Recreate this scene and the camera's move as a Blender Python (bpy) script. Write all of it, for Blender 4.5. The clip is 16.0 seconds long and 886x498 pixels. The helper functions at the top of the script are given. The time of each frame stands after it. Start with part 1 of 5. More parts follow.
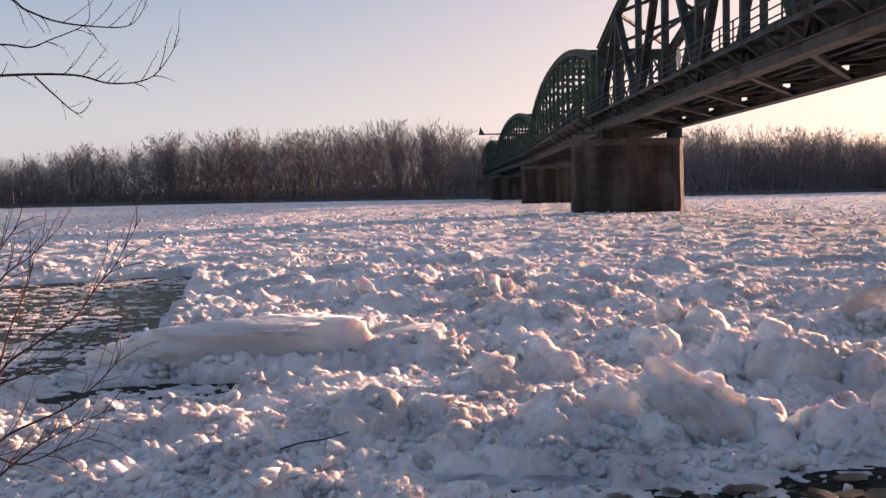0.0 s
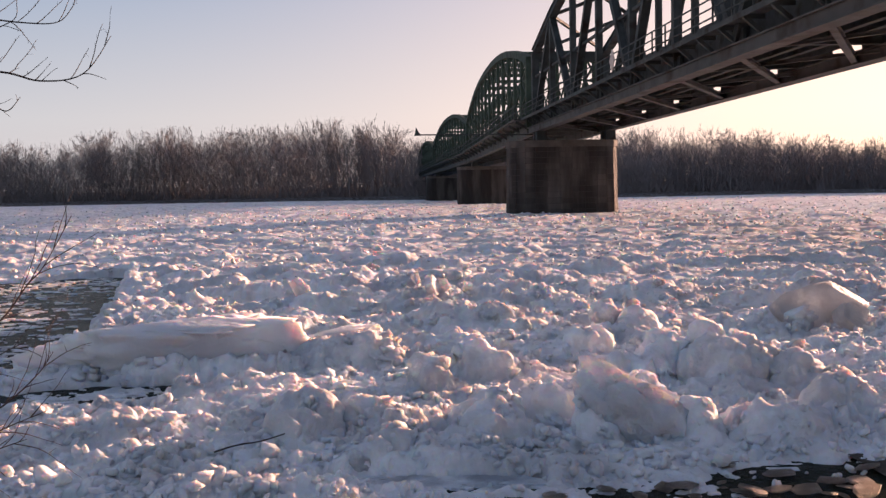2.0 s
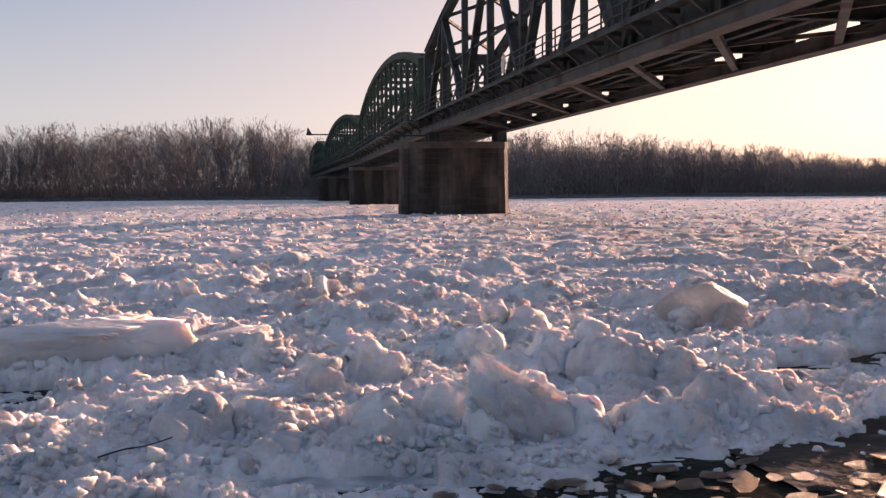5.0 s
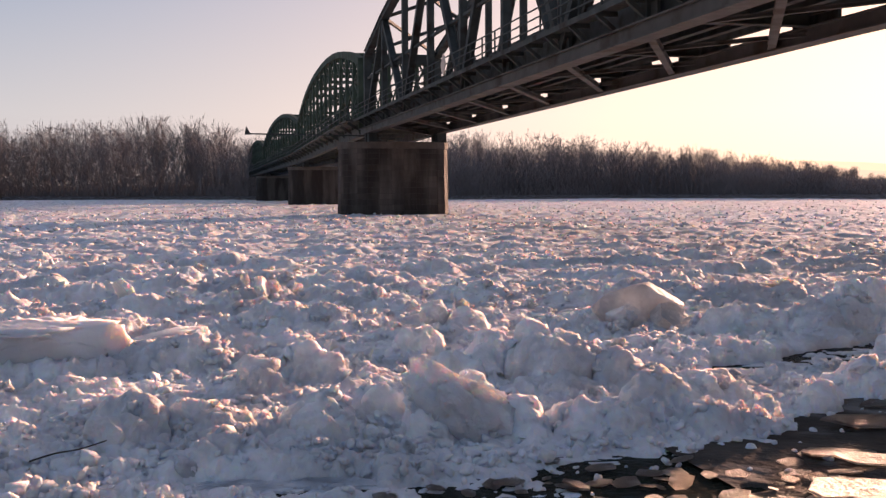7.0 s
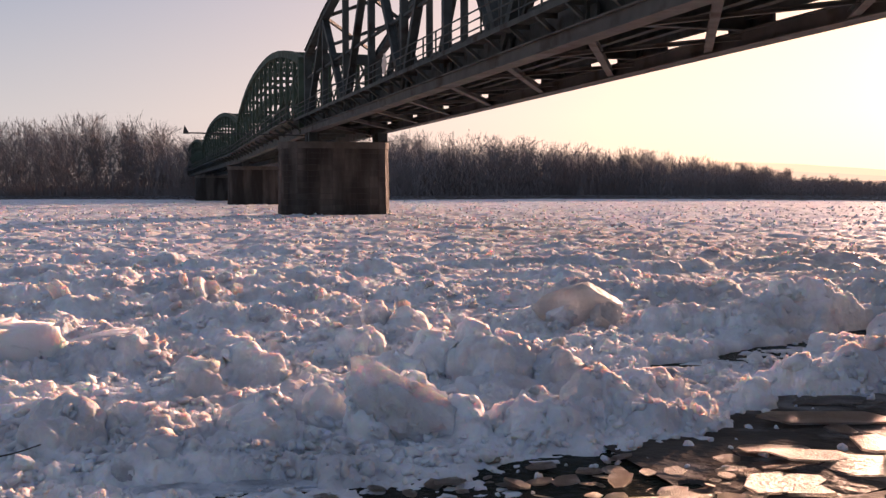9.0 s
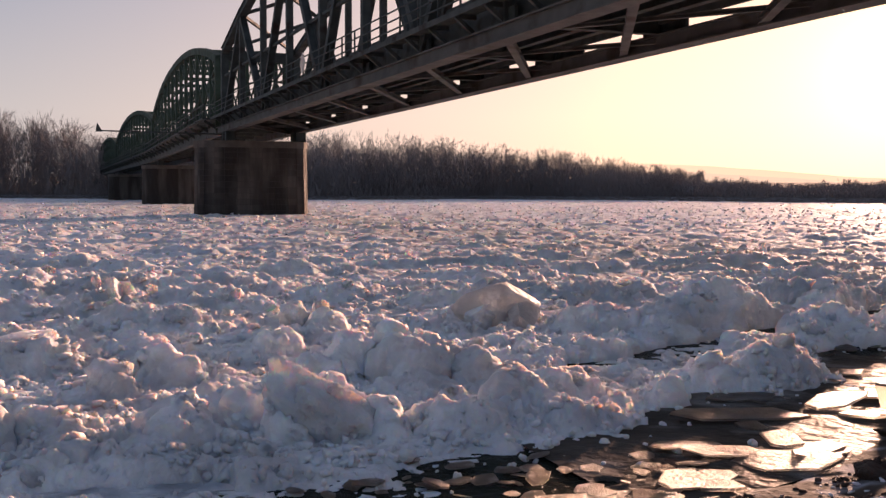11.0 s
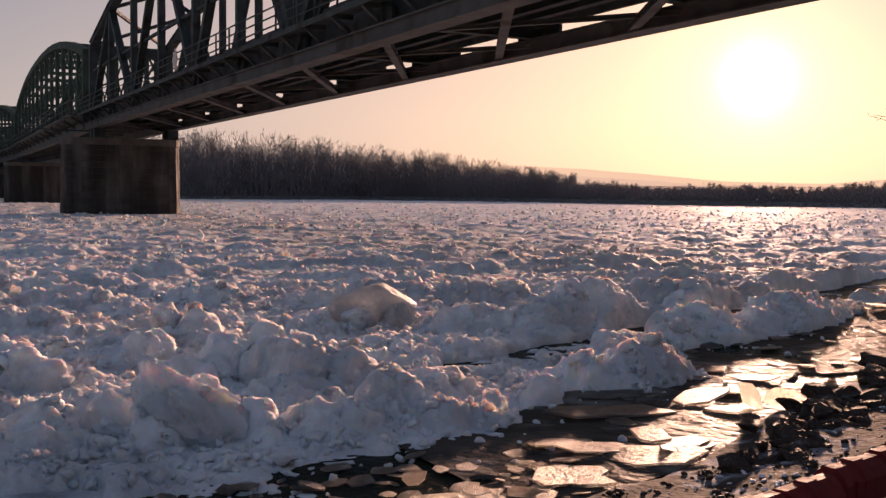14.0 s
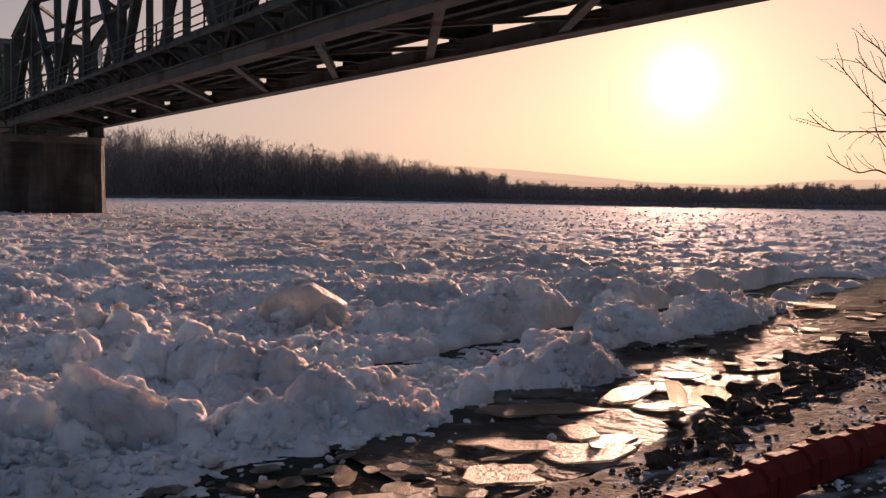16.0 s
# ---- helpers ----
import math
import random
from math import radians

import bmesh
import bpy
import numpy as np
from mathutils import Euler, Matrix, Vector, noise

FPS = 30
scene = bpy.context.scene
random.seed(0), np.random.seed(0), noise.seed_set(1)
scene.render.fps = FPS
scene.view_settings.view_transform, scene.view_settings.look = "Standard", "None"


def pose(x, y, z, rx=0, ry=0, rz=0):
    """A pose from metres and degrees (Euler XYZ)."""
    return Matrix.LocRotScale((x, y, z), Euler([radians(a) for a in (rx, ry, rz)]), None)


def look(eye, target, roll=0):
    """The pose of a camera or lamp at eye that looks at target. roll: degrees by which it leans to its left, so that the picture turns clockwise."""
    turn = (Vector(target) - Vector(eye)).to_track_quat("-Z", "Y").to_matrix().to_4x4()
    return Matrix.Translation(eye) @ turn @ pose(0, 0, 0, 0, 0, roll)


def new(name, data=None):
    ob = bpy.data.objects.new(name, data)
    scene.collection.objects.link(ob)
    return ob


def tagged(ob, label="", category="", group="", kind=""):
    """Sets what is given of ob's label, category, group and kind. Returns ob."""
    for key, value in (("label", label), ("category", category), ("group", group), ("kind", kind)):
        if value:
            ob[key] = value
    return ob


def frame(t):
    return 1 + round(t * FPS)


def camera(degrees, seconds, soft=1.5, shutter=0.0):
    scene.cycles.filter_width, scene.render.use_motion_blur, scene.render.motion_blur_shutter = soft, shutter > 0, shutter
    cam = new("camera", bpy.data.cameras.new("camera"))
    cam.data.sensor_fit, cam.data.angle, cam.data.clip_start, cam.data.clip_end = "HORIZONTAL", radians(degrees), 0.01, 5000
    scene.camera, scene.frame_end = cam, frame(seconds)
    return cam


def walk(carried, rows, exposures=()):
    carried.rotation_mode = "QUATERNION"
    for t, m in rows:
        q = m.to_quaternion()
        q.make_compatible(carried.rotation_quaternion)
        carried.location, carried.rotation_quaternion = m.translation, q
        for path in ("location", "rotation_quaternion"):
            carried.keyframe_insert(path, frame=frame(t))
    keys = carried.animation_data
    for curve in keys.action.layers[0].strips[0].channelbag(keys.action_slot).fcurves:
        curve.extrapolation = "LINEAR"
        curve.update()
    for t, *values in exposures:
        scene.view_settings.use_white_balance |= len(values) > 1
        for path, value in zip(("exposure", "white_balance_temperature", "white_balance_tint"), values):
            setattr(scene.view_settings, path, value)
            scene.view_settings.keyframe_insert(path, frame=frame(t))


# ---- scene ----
# ---- camera: a tripod pan from the river bank ----
EYE_Z = 1.70
cam = camera(44.89, 16.0, soft=1.4)
TURNS = [  # seconds, yaw, pitch, roll in degrees
    (0.0, 0.000, -2.950, 1.150),
    (0.5, -0.798, -2.951, 1.143),
    (1.0, -1.709, -2.968, 1.124),
    (1.5, -2.603, -2.969, 1.078),
    (2.0, -3.418, -2.980, 0.999),
    (2.5, -4.150, -2.987, 1.001),
    (3.0, -5.059, -3.000, 0.951),
    (3.5, -5.964, -3.002, 0.892),
    (4.0, -6.969, -3.017, 0.771),
    (4.5, -8.094, -3.020, 0.563),
    (5.0, -9.167, -3.020, 0.523),
    (7.5, -13.131, -3.009, 0.208),
    (8.0, -13.889, -3.004, 0.194),
    (8.5, -14.570, -3.011, 0.173),
    (9.0, -15.525, -3.014, 0.130),
    (11.5, -21.048, -2.980, -0.187),
    (12.0, -22.251, -2.958, -0.271),
    (12.5, -23.245, -2.956, -0.331),
    (13.0, -24.341, -2.947, -0.385),
    (13.5, -25.399, -2.929, -0.455),
    (14.0, -26.417, -2.924, -0.537),
    (14.5, -27.208, -2.925, -0.580),
    (15.0, -28.176, -2.910, -0.613),
    (15.5, -29.031, -2.905, -0.696),
    (16.0, -30.102, -2.889, -0.755),
]
EXPOSURES = [(0.0, 0.31), (5.0, 0.25), (9.0, 0.12), (12.5, -0.24), (16.0, -0.64)]
walk(cam, [(t, pose(0, 0, EYE_Z, 90 + p, r, y)) for t, y, p, r in TURNS], EXPOSURES)

# ---- world and sun ----
SUN_AZ, SUN_EL = 42.6, 6.0          # degrees, azimuth clockwise from +y
SUN_DIR = Vector((math.sin(radians(SUN_AZ)) * math.cos(radians(SUN_EL)),
                  math.cos(radians(SUN_AZ)) * math.cos(radians(SUN_EL)), math.sin(radians(SUN_EL))))
world = bpy.data.worlds.new("evening_sky")
scene.world = world
world.use_nodes = True
wn, wl = world.node_tree.nodes, world.node_tree.links
wn.clear()
sky = wn.new("ShaderNodeTexSky")
sky.sky_type = 'NISHITA'
sky.sun_disc = False
sky.sun_elevation, sky.sun_rotation = radians(SUN_EL), radians(SUN_AZ)
sky.air_density, sky.dust_density, sky.ozone_density = 1.0, 2.5, 1.0
SKY_STRENGTH = 0.12
geo = wn.new("ShaderNodeTexCoord")
norm = wn.new("ShaderNodeVectorMath"); norm.operation = 'NORMALIZE'
wl.new(geo.outputs["Generated"], norm.inputs[0])
dot = wn.new("ShaderNodeVectorMath"); dot.operation = 'DOT_PRODUCT'
dot.inputs[1].default_value = SUN_DIR
wl.new(norm.outputs[0], dot.inputs[0])


def wmath(op, a, b):
    n = wn.new("ShaderNodeMath"); n.operation = op
    for i, s in enumerate((a, b)):
        if isinstance(s, (int, float)):
            n.inputs[i].default_value = s
        else:
            wl.new(s, n.inputs[i])
    return n.outputs[0]


def wmix(kind, fac, a, b):
    n = wn.new("ShaderNodeMix"); n.data_type = 'RGBA'; n.blend_type = kind
    for sock, s in ((n.inputs[0], fac), (n.inputs[6], a), (n.inputs[7], b)):
        if isinstance(s, (int, float)):
            sock.default_value = s
        elif isinstance(s, tuple):
            sock.default_value = s
        else:
            wl.new(s, sock)
    return n.outputs[2]


towards = wmath('MAXIMUM', dot.outputs["Value"], 0.0)
# haze near the horizon, and the aureole that the hazy air makes round the low sun
sep = wn.new("ShaderNodeSeparateXYZ")
wl.new(norm.outputs[0], sep.inputs[0])
up = wmath('MAXIMUM', sep.outputs["Z"], 0.0)
halo_wide = wmath('POWER', towards, 5.0)
halo_mid = wmath('POWER', towards, 40.0)
halo_core = wmath('POWER', towards, 3400.0)
halo_near = wmath('POWER', towards, 420.0)
base = wmix('MULTIPLY', 1.0, sky.outputs[0], (SKY_STRENGTH, SKY_STRENGTH, SKY_STRENGTH, 1))
ramp = wn.new("ShaderNodeValToRGB")
wl.new(up, ramp.inputs[0])
for k, (pos, col) in enumerate([(0.0, (0.59, 0.535, 0.55, 1)), (0.07, (0.545, 0.54, 0.58, 1)), (0.18, (0.315, 0.385, 0.515, 1)), (0.60, (0.140, 0.180, 0.285, 1))]):
    el = ramp.color_ramp.elements[k] if k < 2 else ramp.color_ramp.elements.new(pos)
    el.position, el.color = pos, col
mixed = wmix('MIX', 0.90, base, ramp.outputs[0])
for fac, col in ((halo_wide, (0.70, 0.34, 0.17, 1)), (halo_mid, (0.22, 0.16, 0.07, 1)), (halo_near, (0.45, 0.42, 0.24, 1)), (halo_core, (2.2, 2.0, 1.7, 1))):
    mixed = wmix('ADD', 1.0, mixed, wmix('MIX', fac, (0, 0, 0, 1), col))
bgn = wn.new("ShaderNodeBackground")
out = wn.new("ShaderNodeOutputWorld")
wl.new(mixed, bgn.inputs["Color"])
wl.new(bgn.outputs[0], out.inputs["Surface"])

sun = new("sun", bpy.data.lights.new("sun", 'SUN'))
sun.data.energy, sun.data.angle, sun.data.color = 12.0, radians(3.0), (1.0, 0.58, 0.41)
sun.matrix_world = look(SUN_DIR * 100, (0, 0, 0))


# ---- materials ----
def material(name, color, rough=0.6, metal=0.0, vary=0.25, scale=2.0, bump=0.0, bump_scale=20.0,
             second=None, second_scale=0.4, second_at=0.55, random_value=0.0, spec=0.5, coords="Object", upright=1.0):
    m = bpy.data.materials.new(name)
    m.use_nodes = True
    nt = m.node_tree
    b = nt.nodes["Principled BSDF"]
    b.inputs["Roughness"].default_value, b.inputs["Metallic"].default_value = rough, metal
    b.inputs["Specular IOR Level"].default_value = spec
    tc = nt.nodes.new("ShaderNodeTexCoord")
    mp = nt.nodes.new("ShaderNodeMapping")
    mp.inputs["Scale"].default_value = (1, 1, upright)
    nt.links.new(tc.outputs[coords], mp.inputs["Vector"])

    def tex(s, detail=6.0):
        n = nt.nodes.new("ShaderNodeTexNoise")
        n.inputs["Scale"].default_value, n.inputs["Detail"].default_value = s, detail
        nt.links.new(mp.outputs[0], n.inputs["Vector"])
        return n.outputs["Fac"]

    def ramp(fac, lo, hi, a, c):
        r = nt.nodes.new("ShaderNodeMapRange")
        r.inputs[1].default_value, r.inputs[2].default_value = lo, hi
        r.inputs[3].default_value, r.inputs[4].default_value = a, c
        nt.links.new(fac, r.inputs[0])
        return r.outputs[0]

    def mix(kind, fac, a, c):
        n = nt.nodes.new("ShaderNodeMix"); n.data_type = 'RGBA'; n.blend_type = kind
        for sock, s in ((n.inputs[0], fac), (n.inputs[6], a), (n.inputs[7], c)):
            if isinstance(s, (int, float)):
                sock.default_value = s
            elif isinstance(s, tuple):
                sock.default_value = (*s, 1)
            else:
                nt.links.new(s, sock)
        return n.outputs[2]

    dark = tuple(c * (1 - vary) for c in color)
    light = tuple(min(1, c * (1 + vary * 0.6)) for c in color)
    col = mix('MIX', ramp(tex(scale), 0.3, 0.7, 0, 1), dark, light)
    if second:
        col = mix('MIX', ramp(tex(second_scale, 8.0), second_at - 0.06, second_at + 0.08, 0, 1), col, second)
    if random_value:
        oi = nt.nodes.new("ShaderNodeObjectInfo")
        v = ramp(oi.outputs["Random"], 0, 1, 1 - random_value, 1 + random_value)
        hsv = nt.nodes.new("ShaderNodeHueSaturation")
        nt.links.new(v, hsv.inputs["Value"])
        nt.links.new(col, hsv.inputs["Color"])
        col = hsv.outputs[0]
    nt.links.new(col, b.inputs["Base Color"])
    rr = ramp(tex(scale * 3), 0.25, 0.75, max(0.02, rough - 0.1), min(1, rough + 0.12))
    nt.links.new(rr, b.inputs["Roughness"])
    if bump:
        bp = nt.nodes.new("ShaderNodeBump")
        bp.inputs["Strength"].default_value, bp.inputs["Distance"].default_value = bump, 0.5 / bump_scale
        nt.links.new(tex(bump_scale, 8.0), bp.inputs["Height"])
        nt.links.new(bp.outputs[0], b.inputs["Normal"])
    return m


ICE = material("snowy_ice", (0.85, 0.84, 0.85), 0.72, 0, 0.16, 5.0, 1.0, 22.0, (0.58, 0.58, 0.60), 0.9, 0.52, spec=0.02)
ICE.node_tree.nodes["Principled BSDF"].inputs["Subsurface Weight"].default_value = 0.6
ICE.node_tree.nodes["Principled BSDF"].inputs["Subsurface Radius"].default_value = (0.10, 0.07, 0.05)
ICE.node_tree.nodes["Principled BSDF"].inputs["Subsurface Scale"].default_value = 1.2
ICE.node_tree.nodes["Principled BSDF"].inputs["Subsurface Anisotropy"].default_value = 0.6
# broad wind-packed undulation under the fine crust
ice_nodes, ice_links = ICE.node_tree.nodes, ICE.node_tree.links
swell = ice_nodes.new("ShaderNodeTexNoise")
swell.inputs["Scale"].default_value, swell.inputs["Detail"].default_value = 1.6, 5.0
ice_links.new(next(n for n in ice_nodes if n.type == 'MAPPING').outputs[0], swell.inputs["Vector"])
swell_bump = ice_nodes.new("ShaderNodeBump")
swell_bump.inputs["Strength"].default_value, swell_bump.inputs["Distance"].default_value = 0.7, 0.22
ice_links.new(swell.outputs["Fac"], swell_bump.inputs["Height"])
ice_links.new(swell_bump.outputs[0], next(n for n in ice_nodes if n.type == 'BUMP' and n != swell_bump).inputs["Normal"])
CLEAR_ICE = material("clear_ice", (0.33, 0.30, 0.27), 0.52, 0, 0.25, 3.5, 1.0, 20.0, (0.66, 0.66, 0.66), 1.4, 0.60)
CLEAR_ICE.node_tree.nodes["Principled BSDF"].inputs["Transmission Weight"].default_value = 0.92
CLEAR_ICE.node_tree.nodes["Principled BSDF"].inputs["Specular IOR Level"].default_value = 0.05
CLEAR_ICE.node_tree.nodes["Principled BSDF"].inputs["IOR"].default_value = 1.31
GLASSY = material("glassy_block_ice", (0.66, 0.65, 0.64), 0.6, 0, 0.2, 3.0, 0.9, 9.0, (0.78, 0.77, 0.76), 1.8, 0.55, spec=0.08)
GLASSY.node_tree.nodes["Principled BSDF"].inputs["Transmission Weight"].default_value = 0.35
GLASSY.node_tree.nodes["Principled BSDF"].inputs["IOR"].default_value = 1.31
WATER = material("river_water", (0.022, 0.026, 0.020), 0.20, 0, 0.3, 0.8, 1.0, 17.0, spec=0.10)
WATER.node_tree.nodes["Principled BSDF"].inputs["IOR"].default_value = 1.10
SKIM = material("skim_ice", (0.095, 0.082, 0.07), 0.46, 0, 0.4, 2.0, 1.0, 9.0, (0.26, 0.24, 0.22), 1.3, 0.60, spec=0.03)
SKIM.node_tree.nodes["Principled BSDF"].inputs["IOR"].default_value = 1.12
SNOW = material("snow", (0.82, 0.84, 0.88), 0.7, 0, 0.06, 2.0, 0.4, 12.0)
BANK = material("frozen_bank", (0.085, 0.070, 0.058), 0.85, 0, 0.4, 3.0, 0.8, 18.0, (0.40, 0.40, 0.42), 3.2, 0.56, spec=0.03)
ROCK = material("wet_rock", (0.070, 0.050, 0.038), 0.75, 0, 0.5, 4.0, 1.0, 9.0, (0.45, 0.46, 0.48), 2.2, 0.66, spec=0.25)
STEEL = material("dark_green_steel", (0.060, 0.068, 0.066), 0.7, 0.0, 0.35, 1.2, 0.2, 25.0, (0.03, 0.022, 0.017), 0.9, 0.60, spec=0.2)
STEEL_LIGHT = material("grey_green_steel", (0.095, 0.094, 0.088), 0.7, 0.0, 0.3, 0.8, 0.2, 25.0, (0.05, 0.038, 0.03), 0.7, 0.60, spec=0.2)
GREEN = material("old_green_paint", (0.060, 0.084, 0.062), 0.75, 0.0, 0.35, 1.0, 0.2, 25.0, (0.05, 0.058, 0.04), 0.6, 0.60, spec=0.15)
STONE = material("pier_stone", (0.088, 0.074, 0.064), 0.85, 0, 0.4, 1.3, 0.6, 10.0, (0.028, 0.021, 0.017), 0.7, 0.46, random_value=0.22, upright=0.18)
JOINT = material("pier_core", (0.06, 0.052, 0.046), 0.9, 0, 0.3, 1.5, 0.4, 12.0)
CAP = material("pier_cap_stone", (0.10, 0.085, 0.072), 0.85, 0, 0.3, 1.5, 0.5, 10.0)
# Far woods: bark lightened, so the distance haze sits in the base colour.
WOODS = material("hazed_branches", (0.245, 0.222, 0.222), 0.9, 0, 0.18, 0.05, spec=0.05)
TWIG = material("dark_bark", (0.045, 0.036, 0.032), 0.75, 0, 0.3, 6.0)
REDTWIG = material("reddish_bark", (0.085, 0.045, 0.035), 0.7, 0, 0.35, 6.0)
RED = material("red_plastic", (0.18, 0.017, 0.016), 0.7, 0, 0.3, 3.0, 0.25, 20.0, (0.14, 0.02, 0.018), 1.2, 0.6, spec=0.2)
SIGN = material("pale_sign_board", (0.62, 0.52, 0.44), 0.6, 0, 0.15, 2.0)
PLANK = material("weathered_plank", (0.30, 0.22, 0.15), 0.8, 0, 0.3, 4.0)


# ---- helpers ----
def spot(az, r, z=0.0):
    """A place by azimuth (degrees, clockwise from +y) and distance from the tripod."""
    return Vector((r * math.sin(radians(az)), r * math.cos(radians(az)), z))


def mesh_object(name, verts, faces, mat, parent=None, label="", smooth=False):
    me = bpy.data.meshes.new(name)
    me.from_pydata([tuple(v) for v in verts], [], faces)
    me.materials.append(mat)
    if smooth:
        me.shade_smooth()
    ob = new(name, me)
    if parent:
        ob.parent = parent
    if label:
        ob["label"] = label
    return ob


def part(name, bm, mat, parent=None, label="", smooth=False):
    me = bpy.data.meshes.new(name)
    bm.to_mesh(me)
    bm.free()
    me.materials.append(mat)
    if smooth:
        me.shade_smooth()
    ob = new(name, me)
    if parent:
        ob.parent = parent
    if label:
        ob["label"] = label
    return ob


def thing(name, label, category, group="", kind="", at=(0, 0, 0)):
    ob = tagged(new(name), label, category, group, kind)
    ob.empty_display_size = 0.2
    ob.location = at
    return ob


BOX_FACES = [(0, 1, 2, 3), (7, 6, 5, 4), (0, 4, 5, 1), (1, 5, 6, 2), (2, 6, 7, 3), (3, 7, 4, 0)]


def bar_geometry(a, b, w, h, up=(0, 0, 1)):
    a, b = Vector(a), Vector(b)
    d = (b - a).normalized()
    side = d.cross(Vector(up))
    if side.length < 1e-3:
        side = d.cross(Vector((1, 0, 0)))
    side.normalize()
    top = side.cross(d).normalized()
    s, t = side * w / 2, top * h / 2
    vs = [a - s - t, a + s - t, a + s + t, a - s + t, b - s - t, b + s - t, b + s + t, b - s + t]
    return vs, BOX_FACES


def bar(name, a, b, w, h, mat, parent, up=(0, 0, 1), label=""):
    vs, fs = bar_geometry(a, b, w, h, up)
    return mesh_object(name, vs, fs, mat, parent, label)


def ibar(name, a, b, w, h, mat, parent, up=(0, 0, 1), flange=0.04, web=0.05, label=""):
    """A riveted I-section from a to b, one closed profile."""
    a, b = Vector(a), Vector(b)
    d = (b - a).normalized()
    side = d.cross(Vector(up)).normalized()
    top = side.cross(d).normalized()
    W, H, k, c = w / 2, h / 2 + flange / 2, web / 2, h / 2 - flange / 2
    prof = [(-W, -H), (W, -H), (W, -c), (k, -c), (k, c), (W, c), (W, H), (-W, H), (-W, c), (-k, c), (-k, -c), (-W, -c)]
    vs = [p + side * x + top * z for p in (a, b) for x, z in prof]
    n = len(prof)
    fs = [(i, (i + 1) % n, n + (i + 1) % n, n + i) for i in range(n)]
    for o in (0, n):
        fs += [(o, o + 1, o + 2, o + 11), (o + 10, o + 3, o + 4, o + 9), (o + 8, o + 5, o + 6, o + 7)]
    return mesh_object(name, vs, fs, mat, parent, label)


def hash2(ix, iy, seed):
    n = (ix.astype(np.int64) * 374761393 + iy.astype(np.int64) * 668265263 + seed * 974711) & 0x7fffffff
    n = ((n ^ (n >> 13)) * 1274126177) & 0x7fffffff
    n = (n ^ (n >> 16)) & 0xffffff
    return n / float(0xffffff)


def value_noise(x, y, seed):
    ix, iy = np.floor(x), np.floor(y)
    fx, fy = x - ix, y - iy
    fx, fy = fx * fx * (3 - 2 * fx), fy * fy * (3 - 2 * fy)
    a, b = hash2(ix, iy, seed), hash2(ix + 1, iy, seed)
    c, d = hash2(ix, iy + 1, seed), hash2(ix + 1, iy + 1, seed)
    return (a + (b - a) * fx) * (1 - fy) + (c + (d - c) * fx) * fy


def fbm(x, y, seed, octaves=4):
    s, amp, tot = 0, 1.0, 0
    for o in range(octaves):
        s = s + amp * value_noise(x * 2 ** o + 17.3 * o, y * 2 ** o - 9.1 * o, seed + o)
        tot += amp
        amp *= 0.5
    return s / tot


def lumps(x, y, cell, seed, squash=0.8, density=0.8):
    """Heights of rounded lumps, one at random in most cells of a grid."""
    gx, gy = x / cell, y / cell
    ix, iy = np.floor(gx), np.floor(gy)
    best = np.zeros_like(x)
    for dx in (-1, 0, 1):
        for dy in (-1, 0, 1):
            jx, jy = ix + dx, iy + dy
            cx = jx + 0.15 + 0.7 * hash2(jx, jy, seed)
            cy = jy + 0.15 + 0.7 * hash2(jx, jy, seed + 1)
            rad = 0.35 + 0.55 * hash2(jx, jy, seed + 2)
            on = hash2(jx, jy, seed + 3) < density
            d2 = ((gx - cx) ** 2 + (gy - cy) ** 2) / rad ** 2
            h = np.where(on, np.sqrt(np.clip(1 - d2, 0, 1)) * rad, 0)
            best = np.maximum(best, h)
    return best * cell * squash


def slabs(x, y, cell, seed, tilt=0.5):
    """Heights of tilted broken slabs: nearest-cell pieces, each with its own lean and lift."""
    gx, gy = x / cell, y / cell
    ix, iy = np.floor(gx), np.floor(gy)
    bd = np.full_like(x, 9.0)
    h = np.zeros_like(x)
    for dx in (-1, 0, 1):
        for dy in (-1, 0, 1):
            jx, jy = ix + dx, iy + dy
            px, py = gx - jx - hash2(jx, jy, seed), gy - jy - hash2(jx, jy, seed + 1)
            d = px * px + py * py
            v = hash2(jx, jy, seed + 2) * 0.7 + tilt * (px * (hash2(jx, jy, seed + 3) - 0.5) + py * (hash2(jx, jy, seed + 4) - 0.5)) * 2
            near = d < bd
            h = np.where(near, v, h)
            bd = np.where(near, d, bd)
    return h * cell


def band(x, y, pts):
    """Distance from a polyline with a half-width at each of its points, below zero inside."""
    best = np.full_like(x, 1e9)
    for (x0, y0, w0), (x1, y1, w1) in zip(pts[:-1], pts[1:]):
        dx, dy = x1 - x0, y1 - y0
        t = np.clip(((x - x0) * dx + (y - y0) * dy) / (dx * dx + dy * dy), 0, 1)
        d = np.hypot(x - x0 - t * dx, y - y0 - t * dy) - (w0 + t * (w1 - w0))
        best = np.minimum(best, d)
    return best


def smooth01(v, a, b):
    t = np.clip((v - a) / (b - a), 0, 1)
    return t * t * (3 - 2 * t)


